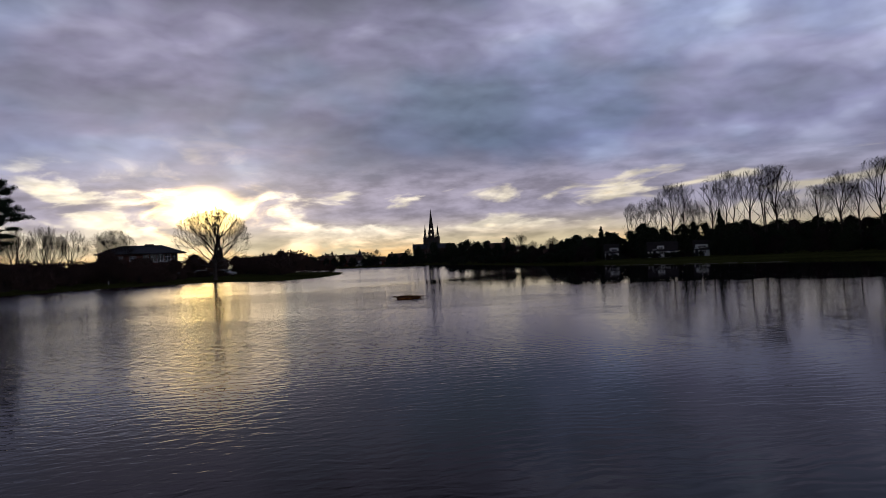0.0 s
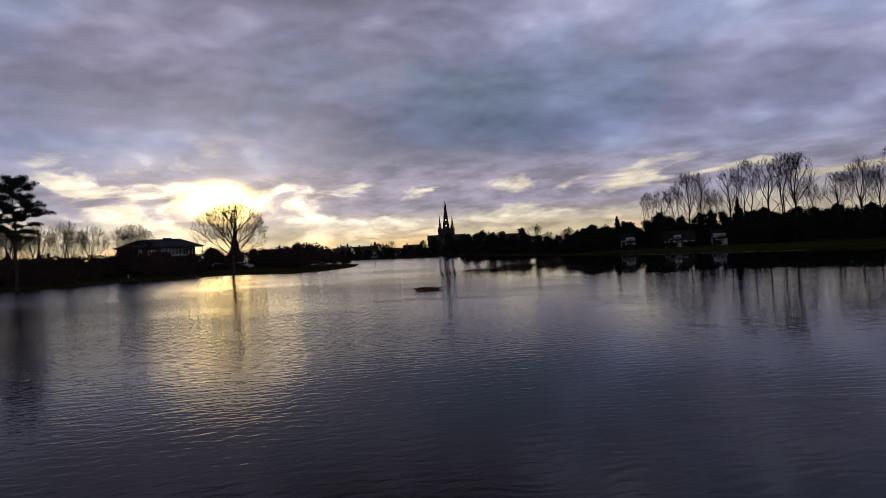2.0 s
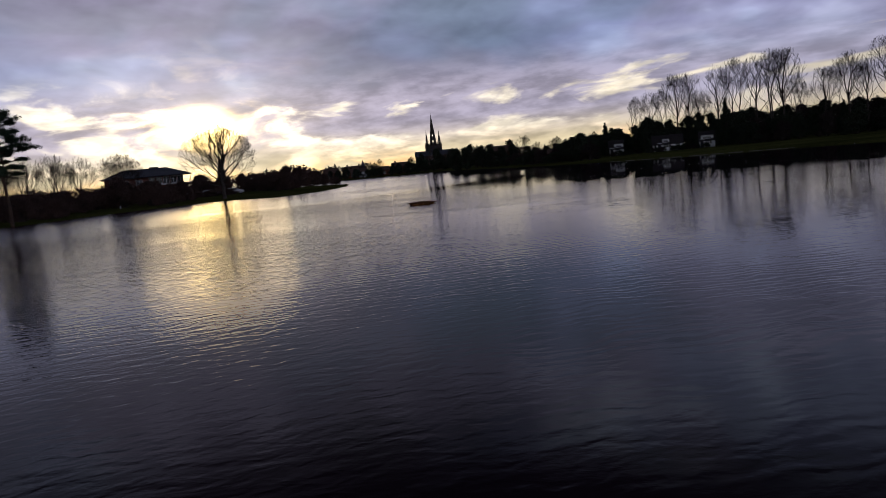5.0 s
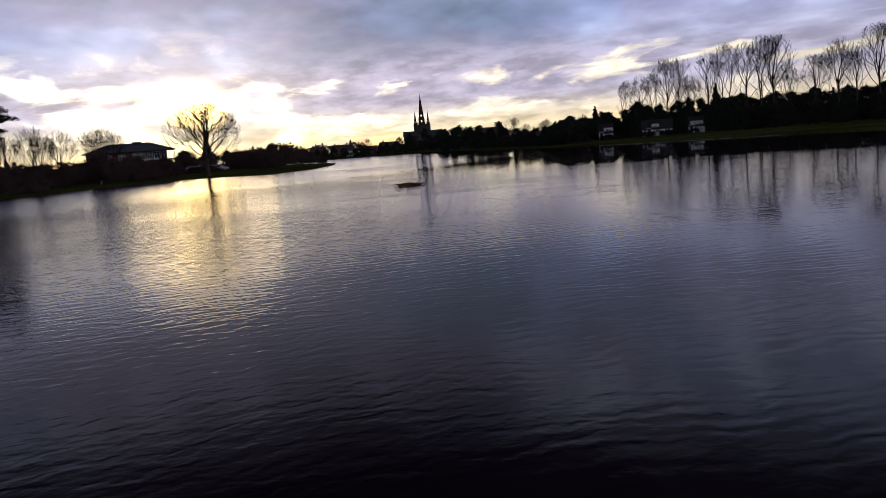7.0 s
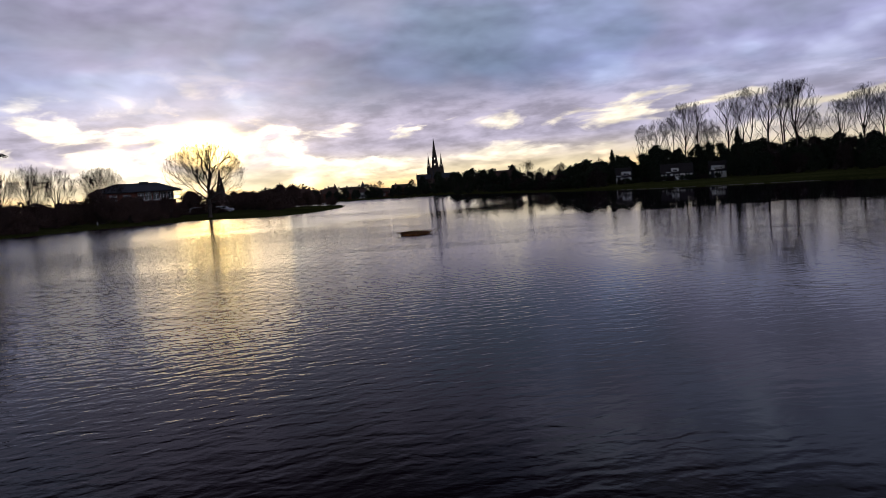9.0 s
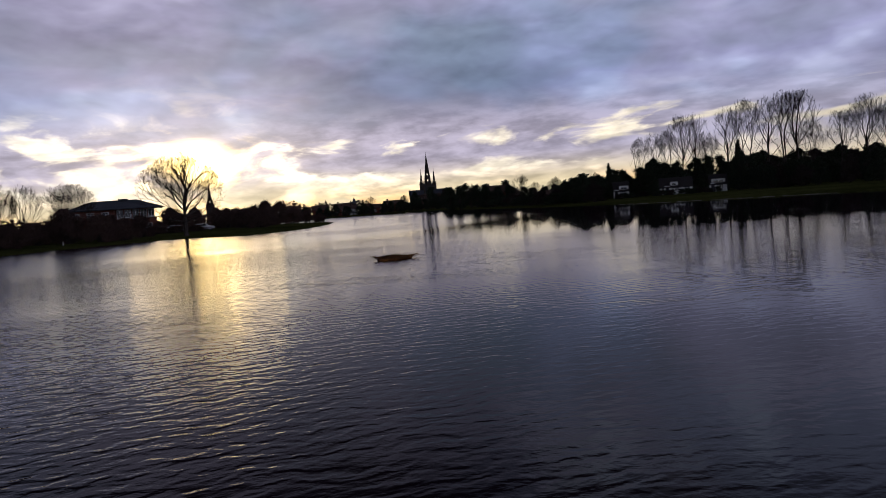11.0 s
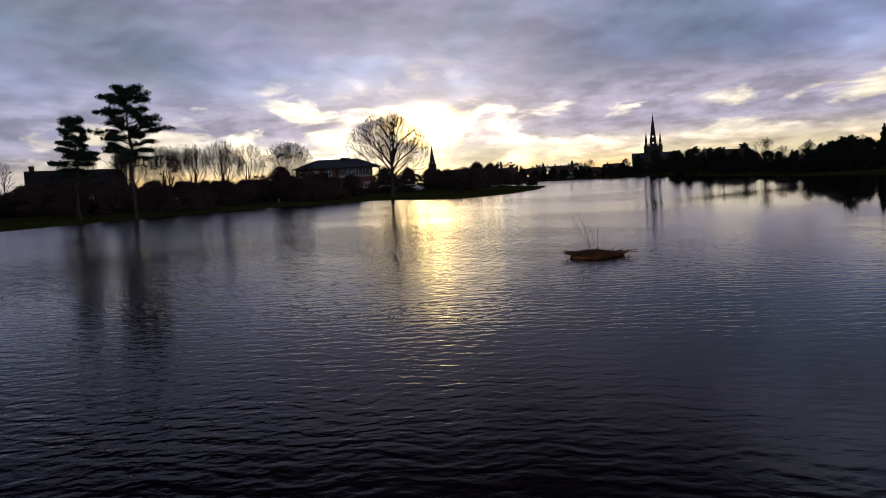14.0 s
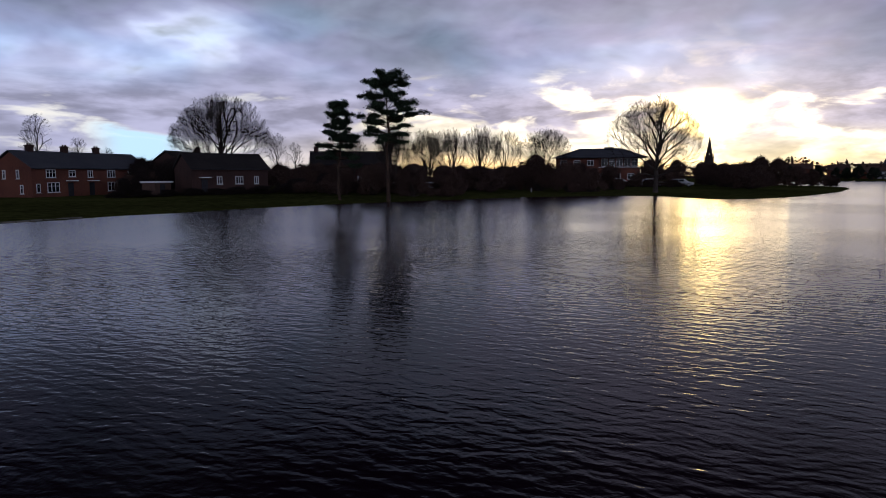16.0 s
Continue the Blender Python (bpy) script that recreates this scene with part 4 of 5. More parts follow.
# ---- buildings ----
def window(parent, m, w, h, panes=2, deep=0.08, name="window"):
    """A framed window in the plane x-z of m, its face towards -y."""
    win = new(name)
    win.parent, win.matrix_basis = parent, m
    bm = bmesh.new()
    t = 0.09
    box(bm, -w / 2, w / 2, -deep, 0.0, h - t, h)
    box(bm, -w / 2, w / 2, -deep, 0.0, 0.0, t)
    for k in range(panes + 1):
        x = -w / 2 + t / 2 + (w - t) * k / panes
        box(bm, x - t / 2, x + t / 2, -deep * 0.95, 0.0, t, h - t)
    box(bm, -w / 2 + t, w / 2 - t, -deep * 0.8, 0.0, h * 0.62, h * 0.62 + 0.05)
    part("frame", bm, WHITE, win, "white painted frame")
    part("pane", box(bmesh.new(), -w / 2 + t, w / 2 - t, -0.035, -0.005, t, h - t), GLASS, win, "dark glass pane")
    part("sill", box(bmesh.new(), -w / 2 - 0.08, w / 2 + 0.08, -0.16, 0.0, -0.08, 0.0), CONCRETE, win)
    return win


def chimney(parent, x, y, z, h, w=0.9, d=0.6):
    bm = box(bmesh.new(), x - w / 2, x + w / 2, y - d / 2, y + d / 2, z, z + h)
    box(bm, x - w / 2 - 0.07, x + w / 2 + 0.07, y - d / 2 - 0.07, y + d / 2 + 0.07, z + h - 0.22, z + h - 0.06)
    for k in (-0.22, 0.22):
        cone(bm, x + k, y, z + h, z + h + 0.22, 0.13, 0.11, 8)
    return part("chimney", bm, DARKBRICK, parent, "brick chimney stack with pots")


def row_house(m, length, depth, eave, ridge, windows, doors, stacks, walls, roofing, label, category="house", hip=0.0):
    """A gabled house: its front is the plane y = 0 facing -y, from x = 0 to length."""
    h = thing("house", label, category, m)
    bm = box(bmesh.new(), 0, length, 0, depth, -0.6, eave)
    part("wall", bm, walls, h)
    bm = gable(bmesh.new(), -0.3 if hip else 0.02, length + (0.3 if hip else -0.02), 0.02 if not hip else -0.3, depth - 0.02 if not hip else depth + 0.3, eave, ridge - 0.15, "x", hip)
    part("gable_wall", bm, walls if not hip else roofing, h)
    for side in ((0, 1) if not hip else ()):
        bm = bmesh.new()
        y0, y1 = (-0.35, depth / 2) if side == 0 else (depth + 0.35, depth / 2)
        drop = (ridge - eave) * 0.35 / (depth / 2)
        pts = [(-0.25, y0, eave - drop), (length + 0.25, y0, eave - drop), (length + 0.25, y1, ridge), (-0.25, y1, ridge)]
        lo = [bm.verts.new(p) for p in pts]
        hi = [bm.verts.new((p[0], p[1], p[2] + 0.16)) for p in pts]
        for a, b in ((0, 1), (1, 2), (2, 3), (3, 0)):
            bm.faces.new((lo[a], lo[b], hi[b], hi[a]))
        bm.faces.new(hi)
        bm.faces.new(lo[::-1])
        bmesh.ops.recalc_face_normals(bm, faces=bm.faces)
        part("roof", bm, roofing, h)
    part("gutter", box(bmesh.new(), -0.2, length + 0.2, -0.45, -0.35, eave - 0.28, eave - 0.16), DARK, h)
    for x, z, w, t, n in windows:
        window(h, pose(x, -0.004, z), w, t, n)
    for x in doors:
        part("door", box(bmesh.new(), x - 0.45, x + 0.45, -0.07, -0.004, 0.0, 2.05, 0.02), DARK, h, "dark painted front door")
        part("porch", box(bmesh.new(), x - 0.75, x + 0.75, -0.75, -0.004, 2.25, 2.38, 0.02), WHITE, h, "small flat porch hood")
    for x in stacks:
        chimney(h, x, depth / 2, ridge - 0.5, 1.45)
    return h


# red brick terrace by the water
def ground_pose(x, y, turn, lift=0.0):
    return pose(x, y, float(ground_height(x, y)) + lift, 0, 0, turn)


front = math.degrees(math.atan2(18.1, -6.4))
terrace = row_house(ground_pose(-99.9, 66.2, front, -0.15), 21.0, 7.5, 4.2, 6.3,
                    [(2.9, 2.75, 1.5, 1.1, 3), (6.3, 2.85, 1.1, 0.9, 2), (9.4, 2.75, 0.9, 1.0, 2), (13.2, 2.75, 1.5, 1.1, 3), (17.0, 2.75, 1.1, 1.0, 2),
                     (3.2, 0.75, 1.9, 1.35, 3), (0.9, 0.75, 0.6, 1.2, 1), (13.4, 0.75, 1.9, 1.35, 3), (17.2, 0.8, 1.3, 1.2, 2)],
                    (6.0, 9.6), (3.0, 8.6, 14.2), BRICK, SLATE, "two-storey red brick terrace with a dark slate roof")
for y, z in ((2.4, 2.6), (4.9, 2.6), (1.8, 0.6)):
    window(terrace, pose(-0.004, y, z, 0, 0, -90), 0.55, 1.2, 1)
row_house(ground_pose(-112.0, 58.0, front, 0.0), 9.0, 7.0, 4.4, 6.8, [(2.5, 2.8, 1.4, 1.0, 2), (6.4, 2.8, 1.4, 1.0, 2)], (4.5,), (1.2,), BRICK, SLATE,
          "red brick house beside the terrace")
row_house(ground_pose(-104.5, 91.0, front + 6), 21.0, 7.5, 4.0, 6.5, [(5.0, 0.9, 1.0, 1.1, 2), (9.4, 0.9, 1.4, 1.2, 2), (12.6, 0.9, 0.8, 1.1, 2), (17.0, 0.9, 1.2, 1.1, 2), (17.0, 2.5, 1.2, 0.9, 2)],
          (15.0,), (9.0,), DARKBRICK, DARKTILE, "dark brick house behind the bare domed tree")
row_house(ground_pose(-104.5, 117.0, 47.7), 15.5, 8.0, 4.6, 7.0, [(2 + 3.8 * k, 1.0, 1.3, 1.2, 2) for k in range(4)], (4.0,), (1.0,), DARKBRICK, DARKTILE,
          "long low brick building behind the pines")
row_house(ground_pose(-88.0, 82.1, 82.0), 11.6, 6.0, 3.7, 5.7, [(4.0, 1.35, 0.8, 1.1, 2), (7.0, 1.35, 1.2, 1.1, 3), (9.7, 1.35, 0.7, 1.1, 2)], (1.8,), (), DARKBRICK, DARKTILE,
          "dark brick house with white windows before the domed tree")


def shed(m, label):
    g = thing("garden_shed", label, "shed", m)
    part("wall", box(bmesh.new(), 0, 3.0, 0, 2.2, -0.3, 1.75), TILE, g)
    part("roof", box(bmesh.new(), -0.2, 3.2, -0.3, 2.4, 1.75, 1.98, 0.03), WHITE, g, "flat pale roof")
    part("door", box(bmesh.new(), 0.9, 1.8, -0.05, -0.004, 0.0, 1.65, 0.02), DARK, g)


shed(ground_pose(-89.6, 77.6, front), "small dark timber shed with a pale flat roof")


def office():
    """Two-storey brick office with a low hipped roof and a glazed upper floor."""
    o = thing("office_building", "red brick office with glazed upper storey and shallow dark roof", "building", ground_pose(-91.5, 188.0, 23.5))
    L, D = 21.0, 13.0
    part("wall", box(bmesh.new(), 0, L, 0, D, -0.6, 3.9), BRICK, o)
    part("wall", box(bmesh.new(), 0, 11.0, 0.02, D - 0.02, 3.9, 6.6), BRICK, o)
    part("wall", box(bmesh.new(), 11.0, L - 0.6, 2.2, D - 0.02, 3.9, 6.6), BRICK, o)
    part("balcony_slab", box(bmesh.new(), 10.8, L + 1.6, -0.6, 2.2, 3.9, 4.15, 0.03), CONCRETE, o, "pale concrete balcony edge")
    part("roof", gable(bmesh.new(), -1.0, L + 2.0, -1.2, D + 1.0, 6.6, 9.1, "x", 6.5), SLATE, o, "shallow hipped dark roof")
    part("fascia", box(bmesh.new(), -1.0, L + 2.0, -1.25, -1.13, 6.42, 6.66), DARK, o)
    part("rooftop_plant", box(bmesh.new(), 12.0, 14.4, 5.0, 7.0, 8.4, 9.35, 0.05), DARK, o)
    for k in range(5):
        window(o, pose(12.2 + 1.9 * k, 2.196, 4.3), 1.6, 2.0, 2)
    for k in range(6):
        window(o, pose(1.9 + 3.4 * k, -0.004, 1.0), 1.7, 1.5, 2)
    for k in range(3):
        window(o, pose(2.0 + 3.4 * k, 0.016, 4.5), 1.7, 1.4, 2)
    for k in range(6):
        part("balcony_post", box(bmesh.new(), 11.0 + 2.2 * k, 11.1 + 2.2 * k, -0.55, -0.45, 4.15, 5.15), DARK, o)
    part("balcony_rail", box(bmesh.new(), 10.8, L + 1.6, -0.56, -0.44, 5.15, 5.22), DARK, o)
    part("roof_post", cone(bmesh.new(), L + 1.4, -0.4, 4.15, 6.5, 0.09, 0.09, 8), DARK, o)


office()

# cottages among the dark shrubs on the right-hand shore
for x, y, turn, L, door, dormer, win in [
        (52.9, 208.4, -14, 4.2, 0.7, (1.5, 2.6), [(2.4, 0.9, 1.8, 1.1, 3)]),
        (65.0, 205.0, -18, 8.6, 2.0, (2.8, 2.0), [(0.8, 0.8, 0.8, 1.1, 1), (4.2, 0.9, 2.2, 1.1, 3), (7.2, 0.9, 1.6, 1.1, 2)]),
        (77.4, 200.8, -21, 4.4, 0.8, (0.5, 3.5), [(2.6, 0.9, 1.8, 1.1, 3)])]:
    h = row_house(ground_pose(x, y, turn), L, 6.0, 2.1, 4.6, win, (door,), (), RENDER, DARKTILE, "white rendered cottage with a dormer below dark trees")
    bm = box(bmesh.new(), dormer[0], dormer[0] + dormer[1], 0.35, 2.4, 2.15, 3.5, 0.02)
    part("dormer", bm, RENDER, h, "white boarded dormer")
    part("dormer_roof", box(bmesh.new(), dormer[0] - 0.2, dormer[0] + dormer[1] + 0.2, 0.1, 2.7, 3.5, 3.62, 0.02), DARKTILE, h)
    window(h, pose(dormer[0] + dormer[1] / 2, 0.345, 2.45), dormer[1] * 0.7, 0.75, 2)
for x, y, turn, L, e, r, win, hip in [
        (33.4, 298.0, -6, 4.5, 2.6, 4.4, [(1.6, 0.8, 1.2, 1.1, 2), (3.2, 0.8, 1.0, 1.1, 2)], 0.0),
        (45.5, 278.0, -6, 4.6, 2.8, 4.6, [(1.4, 0.8, 1.1, 1.1, 2), (3.3, 0.8, 1.1, 1.1, 2)], 0.0),
        (53.0, 245.0, -8, 5.0, 2.4, 4.2, [(2.4, 0.8, 1.6, 1.1, 2)], 0.0)]:
    row_house(ground_pose(x, y, turn), L, 6.0, e, r, win, (0.9,), (L * 0.7,), CONCRETE, TILE, "pale rendered house with dark roof among trees")
row_house(ground_pose(25.0, 310.0, -5), 10.0, 7.0, 6.0, 8.8, [(2.5, 3.8, 1.2, 1.2, 2), (7.0, 3.8, 1.2, 1.2, 2)], (5.0,), (1.0, 9.0), BRICK, TILE, "dark brick house with two chimneys above trees")
# roofs of the town beyond the head of the lake
for k, (x, y, turn, L, e, r, walls) in enumerate([(-72, 436, 12, 10, 4.4, 7.0, BRICK), (-60, 440, -8, 11, 4.8, 7.4, BRICK), (-53, 412, 4, 8.0, 3.4, 5.6, BRICK),
                                                  (-46.8, 410, 4, 5.0, 3.6, 5.4, RENDER), (-38, 414, -4, 9.0, 3.2, 5.2, BRICK), (-28, 440, 6, 10, 4.6, 7.0, BRICK),
                                                  (-92, 440, 15, 12, 5.2, 8.0, BRICK)]):
    row_house(ground_pose(x, y, turn), L, 7.0, e, r, [(L * 0.28, 0.8, 1.4, 1.3, 2), (L * 0.7, 0.8, 1.4, 1.3, 2), (L * 0.3, e - 1.5, 1.2, 1.1, 2)], (L * 0.5,), (L * 0.2,), walls, TILE,
              "town house with chimney beyond the head of the lake" if walls is BRICK else "small white house at the head of the lake")


def open_spire(parent, x, y, z0, z1, r, lights, gap, label=""):
    """An eight-sided stone spire, pierced from front to back at the given heights above its foot."""
    spire = new("spire")
    spire.parent = parent
    tagged(spire, label)

    def width(z):
        return r * (z1 - z) / (z1 - z0) + 0.08

    last = z0
    for h in lights:
        a, b = z0 + h, z0 + h + gap * 1.7
        part("shaft", cone(bmesh.new(), x, y, last, a, width(last), width(a), 8, math.pi / 8), STONE, spire)
        for s in (-1, 1):
            w = width(b) * 0.92
            part("pier", box(bmesh.new(), *sorted((x + s * gap / 2, x + s * w)), y - w * 0.8, y + w * 0.8, a, b), STONE, spire)
            part("gablet", cone(bmesh.new(), x + s * w * 0.8, y - w * 0.8, b - 0.3, b + gap * 1.3, gap * 0.35, 0.03, 4, math.pi / 4), STONE, spire)
        last = b
    part("shaft", cone(bmesh.new(), x, y, last, z1, width(last), 0.08, 8, math.pi / 8), STONE, spire)
    part("finial", cone(bmesh.new(), x, y, z1 - 0.2, z1 + 1.6, 0.16, 0.05, 6), DARK, spire)
    return spire


def cathedral():
    c = thing("cathedral", "dark sandstone cathedral with three tall stone spires", "cathedral", pose(-1.0, 948.0, 1.0, 0, 0, 0))
    # choir towards the lake, transepts across, nave behind
    part("choir_wall", box(bmesh.new(), -6.5, 6.5, -45, -6, -1, 17), STONE, c)
    part("choir_roof", gable(bmesh.new(), -7, 7, -45, -6, 17, 24.5, "y"), SLATE, c)
    part("transept_wall", box(bmesh.new(), -26, 25, -7, 7, -1, 18), STONE, c)
    part("transept_roof", gable(bmesh.new(), -26, 25, -7.4, 7.4, 18, 25.0, "x"), SLATE, c)
    part("nave_wall", box(bmesh.new(), -6.5, 6.5, 6, 62, -1, 17), STONE, c)
    part("nave_roof", gable(bmesh.new(), -7, 7, 6, 62, 17, 24.5, "y"), SLATE, c)
    for s in (-1, 1):
        part("aisle_wall", box(bmesh.new(), *sorted((s * 6.5, s * 12.5)), -42, -7, -1, 9), STONE, c)
        part("aisle_roof", gable(bmesh.new(), *sorted((s * 6.2, s * 13.0)), -42, -7, 9, 12, "y"), SLATE, c)
        for k in range(7):
            part("buttress", box(bmesh.new(), *sorted((s * 12.5, s * 13.9)), -41 + 5.4 * k, -40 + 5.4 * k, -1, 8.2), STONE, c)
            part("pinnacle", cone(bmesh.new(), s * 13.2, -40.5 + 5.4 * k, 8.2, 12.2, 0.7, 0.04, 4, math.pi / 4), STONE, c)
    for x in (-26, -20, 19, 25):
        part("pinnacle", cone(bmesh.new(), x, -7, 18, 27.5 if x == -26 else 24.0, 1.1, 0.05, 4, math.pi / 4), STONE, c)
    # crossing tower
    t = part("crossing_tower", box(bmesh.new(), -6.2, 6.2, -6.2, 6.2, 16, 33.0), STONE, c)
    for x, y in ((-5.8, -5.8), (5.8, -5.8), (-5.8, 5.8), (5.8, 5.8)):
        part("pinnacle", cone(bmesh.new(), x, y, 30.0, 39.5, 1.1, 0.05, 4, math.pi / 4), STONE, t)
    bm = bmesh.new()
    for k in range(7):
        box(bm, -6.2 + 1.9 * k, -5.3 + 1.9 * k, -6.26, -5.9, 33.0, 34.1)
    part("parapet", bm, STONE, t)
    for x in (-2.8, 2.8):
        part("belfry_window", box(bmesh.new(), x - 1.0, x + 1.0, -6.26, -6.1, 22, 30.5, 0.2), DARK, t, "tall dark belfry opening")
    open_spire(c, 0, 0, 33.0, 74.0, 5.3, (3.2, 11.0), 1.5, "tall central stone spire")
    for s in (-1, 1):
        tw = part("west_tower", box(bmesh.new(), s * 9.2 - 3.0, s * 9.2 + 3.0, 56, 63.0, -1, 34.0), STONE, c)
        for dx in (-2.7, 2.7):
            part("pinnacle", cone(bmesh.new(), s * 9.2 + dx, 56.4, 33.0, 38.5, 0.7, 0.04, 4, math.pi / 4), STONE, tw)
        open_spire(c, s * 9.2, 59.5, 34.0, 55.0, 2.6, (4.0,), 0.7, "slender western stone spire")
    for s in (-1, 1):
        for k in range(3):
            part("lancet_window", box(bmesh.new(), s * (11 + 4.4 * k) - 0.9, s * (11 + 4.4 * k) + 0.9, -7.06, -6.9, 5, 14, 0.2), GLASS, c)
    part("east_window", box(bmesh.new(), -3.6, 3.6, -45.06, -44.9, 5, 16, 0.4), GLASS, c)


cathedral()


def parish_church():
    c = thing("church_spire", "slender stone church spire above the rooftops", "church", pose(-208.5, 668.0, 1.0, 0, 0, 10))
    part("tower", box(bmesh.new(), -3.6, 3.6, -3.6, 3.6, -1, 18.0), STONE, c)
    for x, y in ((-3.2, -3.2), (3.2, -3.2), (-3.2, 3.2), (3.2, 3.2)):
        part("pinnacle", cone(bmesh.new(), x, y, 17.0, 22.0, 0.8, 0.04, 4, math.pi / 4), STONE, c)
    open_spire(c, 0, 0, 18.0, 37.5, 3.2, (2.5,), 0.8)
    part("nave", box(bmesh.new(), -5, 5, 3.6, 28, -1, 9), STONE, c)
    part("nave_roof", gable(bmesh.new(), -5.4, 5.4, 3.6, 28, 9, 14, "y"), SLATE, c)


parish_church()
# the church tower beyond the head of the lake
chapel = thing("bell_turret", "small pointed turret above the town roofs", "turret", ground_pose(-46.8, 440, 8))
part("tower", box(bmesh.new(), -1.3, 1.3, -1.3, 1.3, -0.5, 7.0), STONE, chapel)
part("roof", cone(bmesh.new(), 0, 0, 7.0, 10.6, 1.5, 0.05, 8), SLATE, chapel)


# ---- vehicles ----
def car(m, paint, label):
    """A parked car, its nose towards +x."""
    c = thing("parked_car", label, "car", m, "parked cars")
    prof = [(-2.1, 0.35), (2.05, 0.35), (2.12, 0.62), (1.95, 0.82), (1.05, 0.95), (0.45, 1.42), (-1.25, 1.46), (-2.0, 1.0), (-2.12, 0.7)]
    bm = bmesh.new()
    a = [bm.verts.new((x, -0.84, z)) for x, z in prof]
    b = [bm.verts.new((x, 0.84, z)) for x, z in prof]
    bm.faces.new(a)
    bm.faces.new(b[::-1])
    for k in range(len(prof)):
        j = (k + 1) % len(prof)
        bm.faces.new((a[j], a[k], b[k], b[j]))
    bmesh.ops.recalc_face_normals(bm, faces=bm.faces)
    bmesh.ops.bevel(bm, geom=list(bm.edges), offset=0.06, segments=2, affect="EDGES")
    part("body", bm, paint, c)
    for s in (-1, 1):
        y = s * 0.845
        part("side_window", box(bmesh.new(), -0.35, 0.55, *sorted((y, y * 0.98)), 0.98, 1.34, 0.01), GLASS, c)
        part("side_window", box(bmesh.new(), -1.4, -0.45, *sorted((y, y * 0.98)), 0.98, 1.34, 0.01), GLASS, c)
        for x in (-1.35, 1.35):
            bm = bmesh.new()
            bmesh.ops.create_cone(bm, cap_ends=True, segments=16, radius1=0.33, radius2=0.33, depth=0.22,
                                  matrix=Matrix.Translation((x, s * 0.78, 0.33)) @ Matrix.Rotation(math.pi / 2, 4, "X"))
            w = part("wheel", bm, RUBBER, c)
            bm = bmesh.new()
            bmesh.ops.create_cone(bm, cap_ends=True, segments=12, radius1=0.2, radius2=0.2, depth=0.24,
                                  matrix=Matrix.Translation((x, s * 0.78, 0.33)) @ Matrix.Rotation(math.pi / 2, 4, "X"))
            part("rim", bm, CHROME, w)
        part("headlight", box(bmesh.new(), 2.0, 2.13, s * 0.62 - 0.15, s * 0.62 + 0.15, 0.62, 0.76, 0.02), CHROME, c)
    return c


for x, y, turn, paint, label in [
        (-75.3, 97.2, 52, WHITE, "white car parked behind the pines"), (-71.6, 101.4, 50, WHITE, "white car parked by the lakeside hedge"),
        (-68.6, 104.0, 48, WHITE, "white car parked by the lakeside hedge"), (-66.0, 107.2, 45, SILVER, "silver car parked by the lakeside hedge"),
        (-57.0, 152.0, 20, SILVER, "silver car parked by the office"), (-51.5, 154.0, 15, SILVER, "silver car parked by the office"),
        (-46.6, 155.4, 12, SILVER, "silver car parked by the office"), (-61.5, 163.0, 25, RED_PAINT, "red car parked by the office"),
        (-67.0, 166.0, 25, WHITE, "white car parked by the office")]:
    car(ground_pose(x, y, turn), paint, label)


def marker_post(x, y, tall, label):
    p = thing("marker_post", label, "post", ground_pose(x, y, 0), "lakeside posts")
    part("post", box(bmesh.new(), -0.05, 0.05, -0.05, 0.05, -0.2, tall, 0.015), WHITE, p)
    part("cap", cone(bmesh.new(), 0, 0, tall, tall + 0.08, 0.10, 0.02, 8), WHITE, p)


for x, y in ((-62.8, 103.0), (-55.8, 118.5), (-66.5, 96.5)):
    marker_post(x, y, 0.5, "short white post on the lakeside grass")


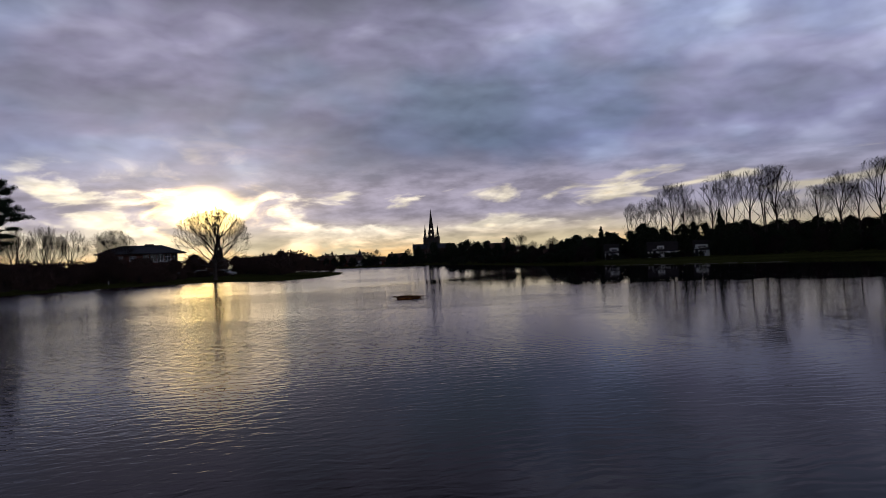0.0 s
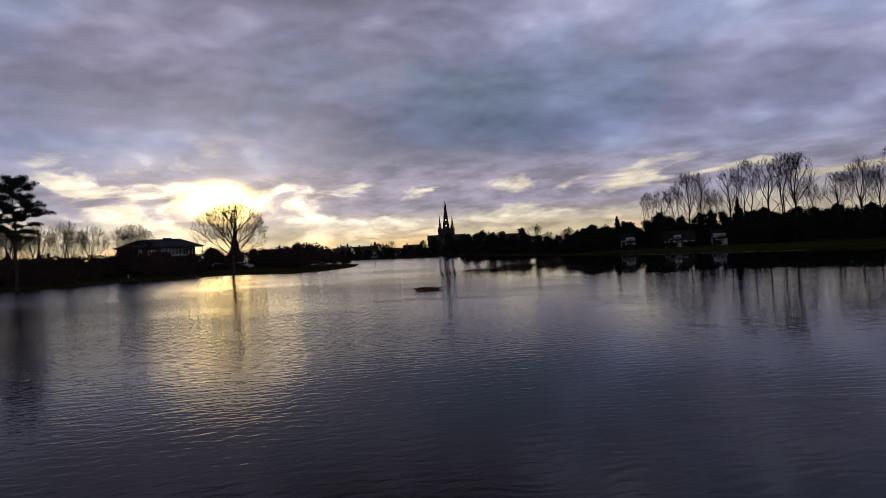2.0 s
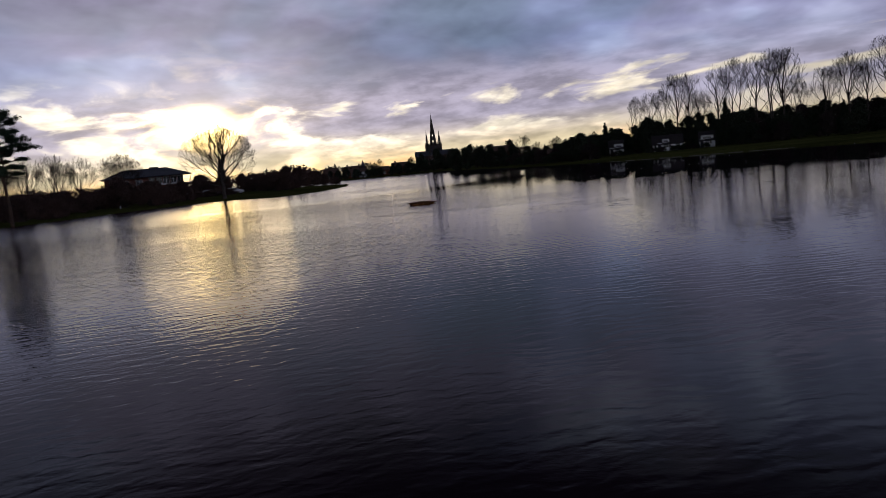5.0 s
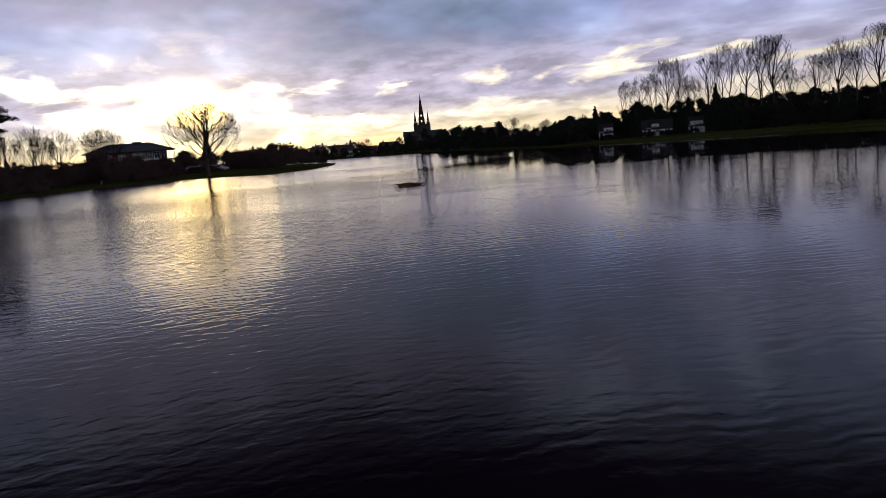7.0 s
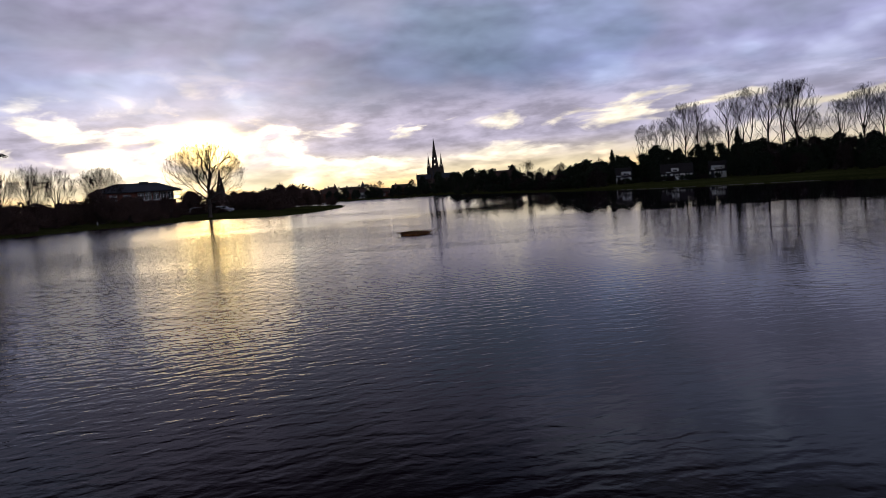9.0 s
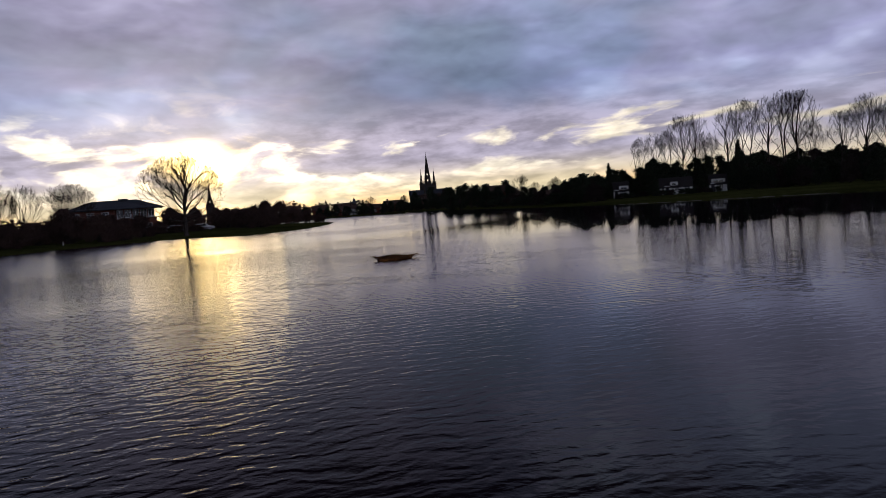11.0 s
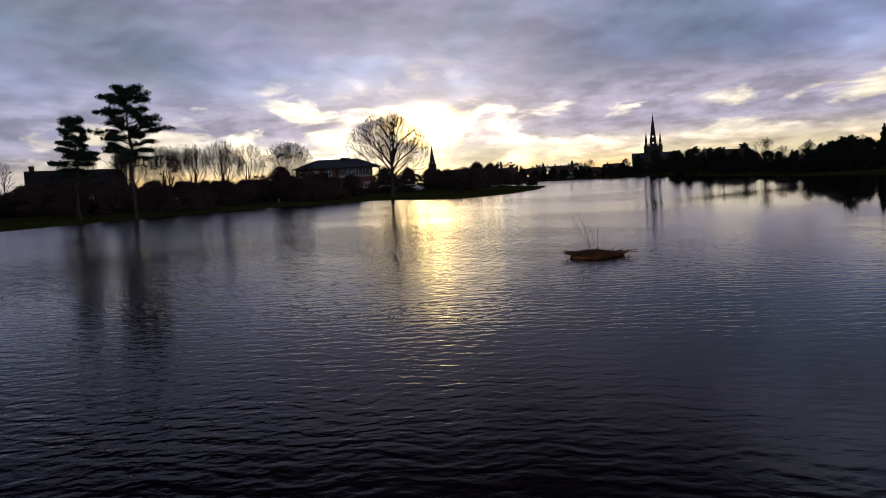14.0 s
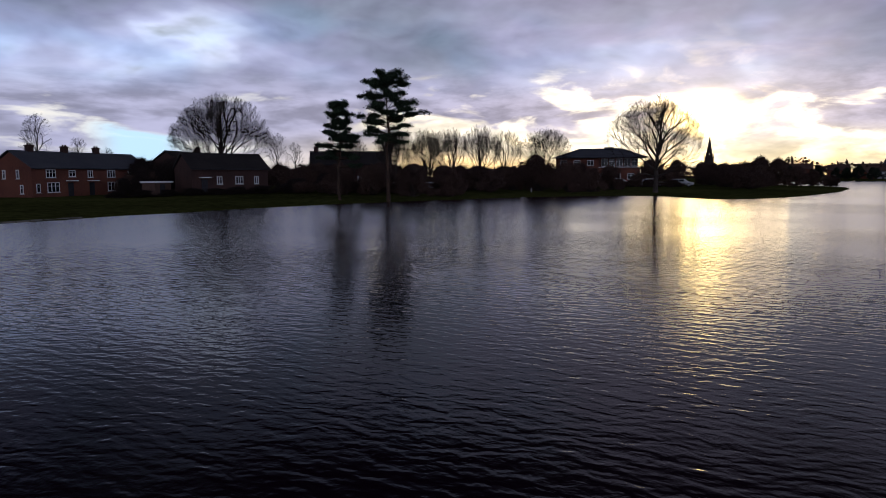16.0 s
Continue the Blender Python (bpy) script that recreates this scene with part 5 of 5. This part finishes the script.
# ---- nest island ----
def nest():
    """A low raft of reeds and sticks with a few bare shoots."""
    rng = np.random.default_rng(17)
    n = thing("stick_nest", "floating brown raft of sticks and reeds with bare shoots", "nest", pose(-1.5, 45.0, 0.0, 0, 0, 8) @ Matrix.Diagonal((0.70, 0.74, 0.82, 1)))
    bm = bmesh.new()
    bmesh.ops.create_icosphere(bm, subdivisions=5, radius=1.0)
    for v in bm.verts:
        a = math.atan2(v.co.y, v.co.x)
        wob = 1 + 0.20 * math.sin(2 * a + 0.5) + 0.13 * math.sin(3 * a + 1.0) + 0.06 * math.sin(7 * a)
        k = noise.noise(v.co * 2.6) * 0.20 + noise.noise(v.co * 7.0) * 0.10 + noise.noise(v.co * 19.0) * 0.05
        v.co = Vector((v.co.x * 0.98 * wob, v.co.y * 0.72 * wob, max(-0.08, v.co.z * 0.07 + 0.02 + k * 0.30)))
    part("mound", bm, REED, n, "matted rust-brown reed mound")
    sticks = []
    for k in range(1100):
        a, r = rng.uniform(0, 2 * math.pi), rng.uniform(0.05, 1.0) ** 0.6
        p = np.array((math.cos(a) * r * 1.02, math.sin(a) * r * 0.76, 0.12 * (1 - r ** 2) + rng.uniform(0.0, 0.11)))
        t = a + math.pi / 2 + rng.normal() * 0.9
        ln = rng.uniform(0.07, 0.30)
        w = np.array((math.cos(t), math.sin(t), rng.normal() * 0.22)) * ln
        sticks.append((*(p - w), *(p + w), 0.008, 0.004))
    for sgn, m in ((1, 18), (-1, 16)):
        for k in range(m):
            p = np.array((sgn * rng.uniform(0.6, 0.95), rng.normal() * 0.25, rng.uniform(0.05, 0.17)))
            w = np.array((sgn * rng.uniform(0.35, 1.0) * (1.0 if sgn > 0 else 0.6), rng.normal() * 0.16, rng.uniform(-0.04, 0.12)))
            sticks.append((*p, *(p + w), 0.016, 0.007))
    tagged(sheet("loose_debris", *tubes(sticks, 4), STICK, n, "loose sticks and reeds"), kind="stuff")
    for k, (lx, lz, x0) in enumerate([(-0.85, 1.45, -0.12), (-0.62, 1.6, -0.08), (-0.10, 0.9, 0.0), (0.06, 1.0, 0.10), (0.28, 0.5, 0.25), (0.45, 0.4, 0.3),
                                      (-0.5, 0.3, -0.4), (0.2, 0.55, 0.18), (0.62, 0.35, 0.5), (-0.30, 1.15, -0.15)]):
        rows, p, r = [], np.array((x0, rng.normal() * 0.15, 0.10)), 0.0095
        for j in range(5):
            q = p + np.array((lx / 5 * (0.88 + 0.06 * j), rng.normal() * 0.03, lz / 5 * (1.15 - 0.08 * j)))
            rows.append((*p, *q, r, r * 0.8))
            if j in (2, 3):
                e = q + rng.normal(size=3) * (0.12, 0.08, 0.05) + (0, 0, 0.10)
                rows.append((*q, *e, r * 0.6, 0.003))
            p, r = q, r * 0.8
        sheet("shoot", *tubes(rows, 4), STICK, n)


nest()


# ---- kerb stones along the water ----
def kerb():
    """Pale edging stones in two stretches of shore."""
    bm = box(bmesh.new(), -0.42, 0.42, -0.16, 0.16, -0.35, 0.17, 0.03)
    stone_mesh = bpy.data.meshes.new("stone")
    bm.to_mesh(stone_mesh)
    bm.free()
    stone_mesh.materials.append(KERB)
    edge = tagged(new("kerb"), "pale stone edging along the water", "kerb", kind="structure")
    seg = np.roll(RING, -1, axis=0) - RING
    lens = np.hypot(seg[:, 0], seg[:, 1])
    made = 0
    for (ax, ay), (dx, dy), ln in zip(RING, seg, lens):
        n = int(ln / 0.9)
        for k in range(n):
            x, y = ax + dx * (k + 0.5) / n, ay + dy * (k + 0.5) / n
            right, left = 34 < x < 57 and 108 < y < 145, x < -40 and 40 < y < 52.5
            if not (right or left) or (right and rnd.random() < 0.08) or made >= 300:
                continue
            s = new("stone", stone_mesh)
            s.parent = edge
            s.matrix_basis = pose(x, y, rnd.uniform(-0.14, -0.10) + (0.05 if left else 0.0), rnd.uniform(-4, 4), 0, math.degrees(math.atan2(dy, dx)) + rnd.uniform(-3, 3))
            made += 1


kerb()
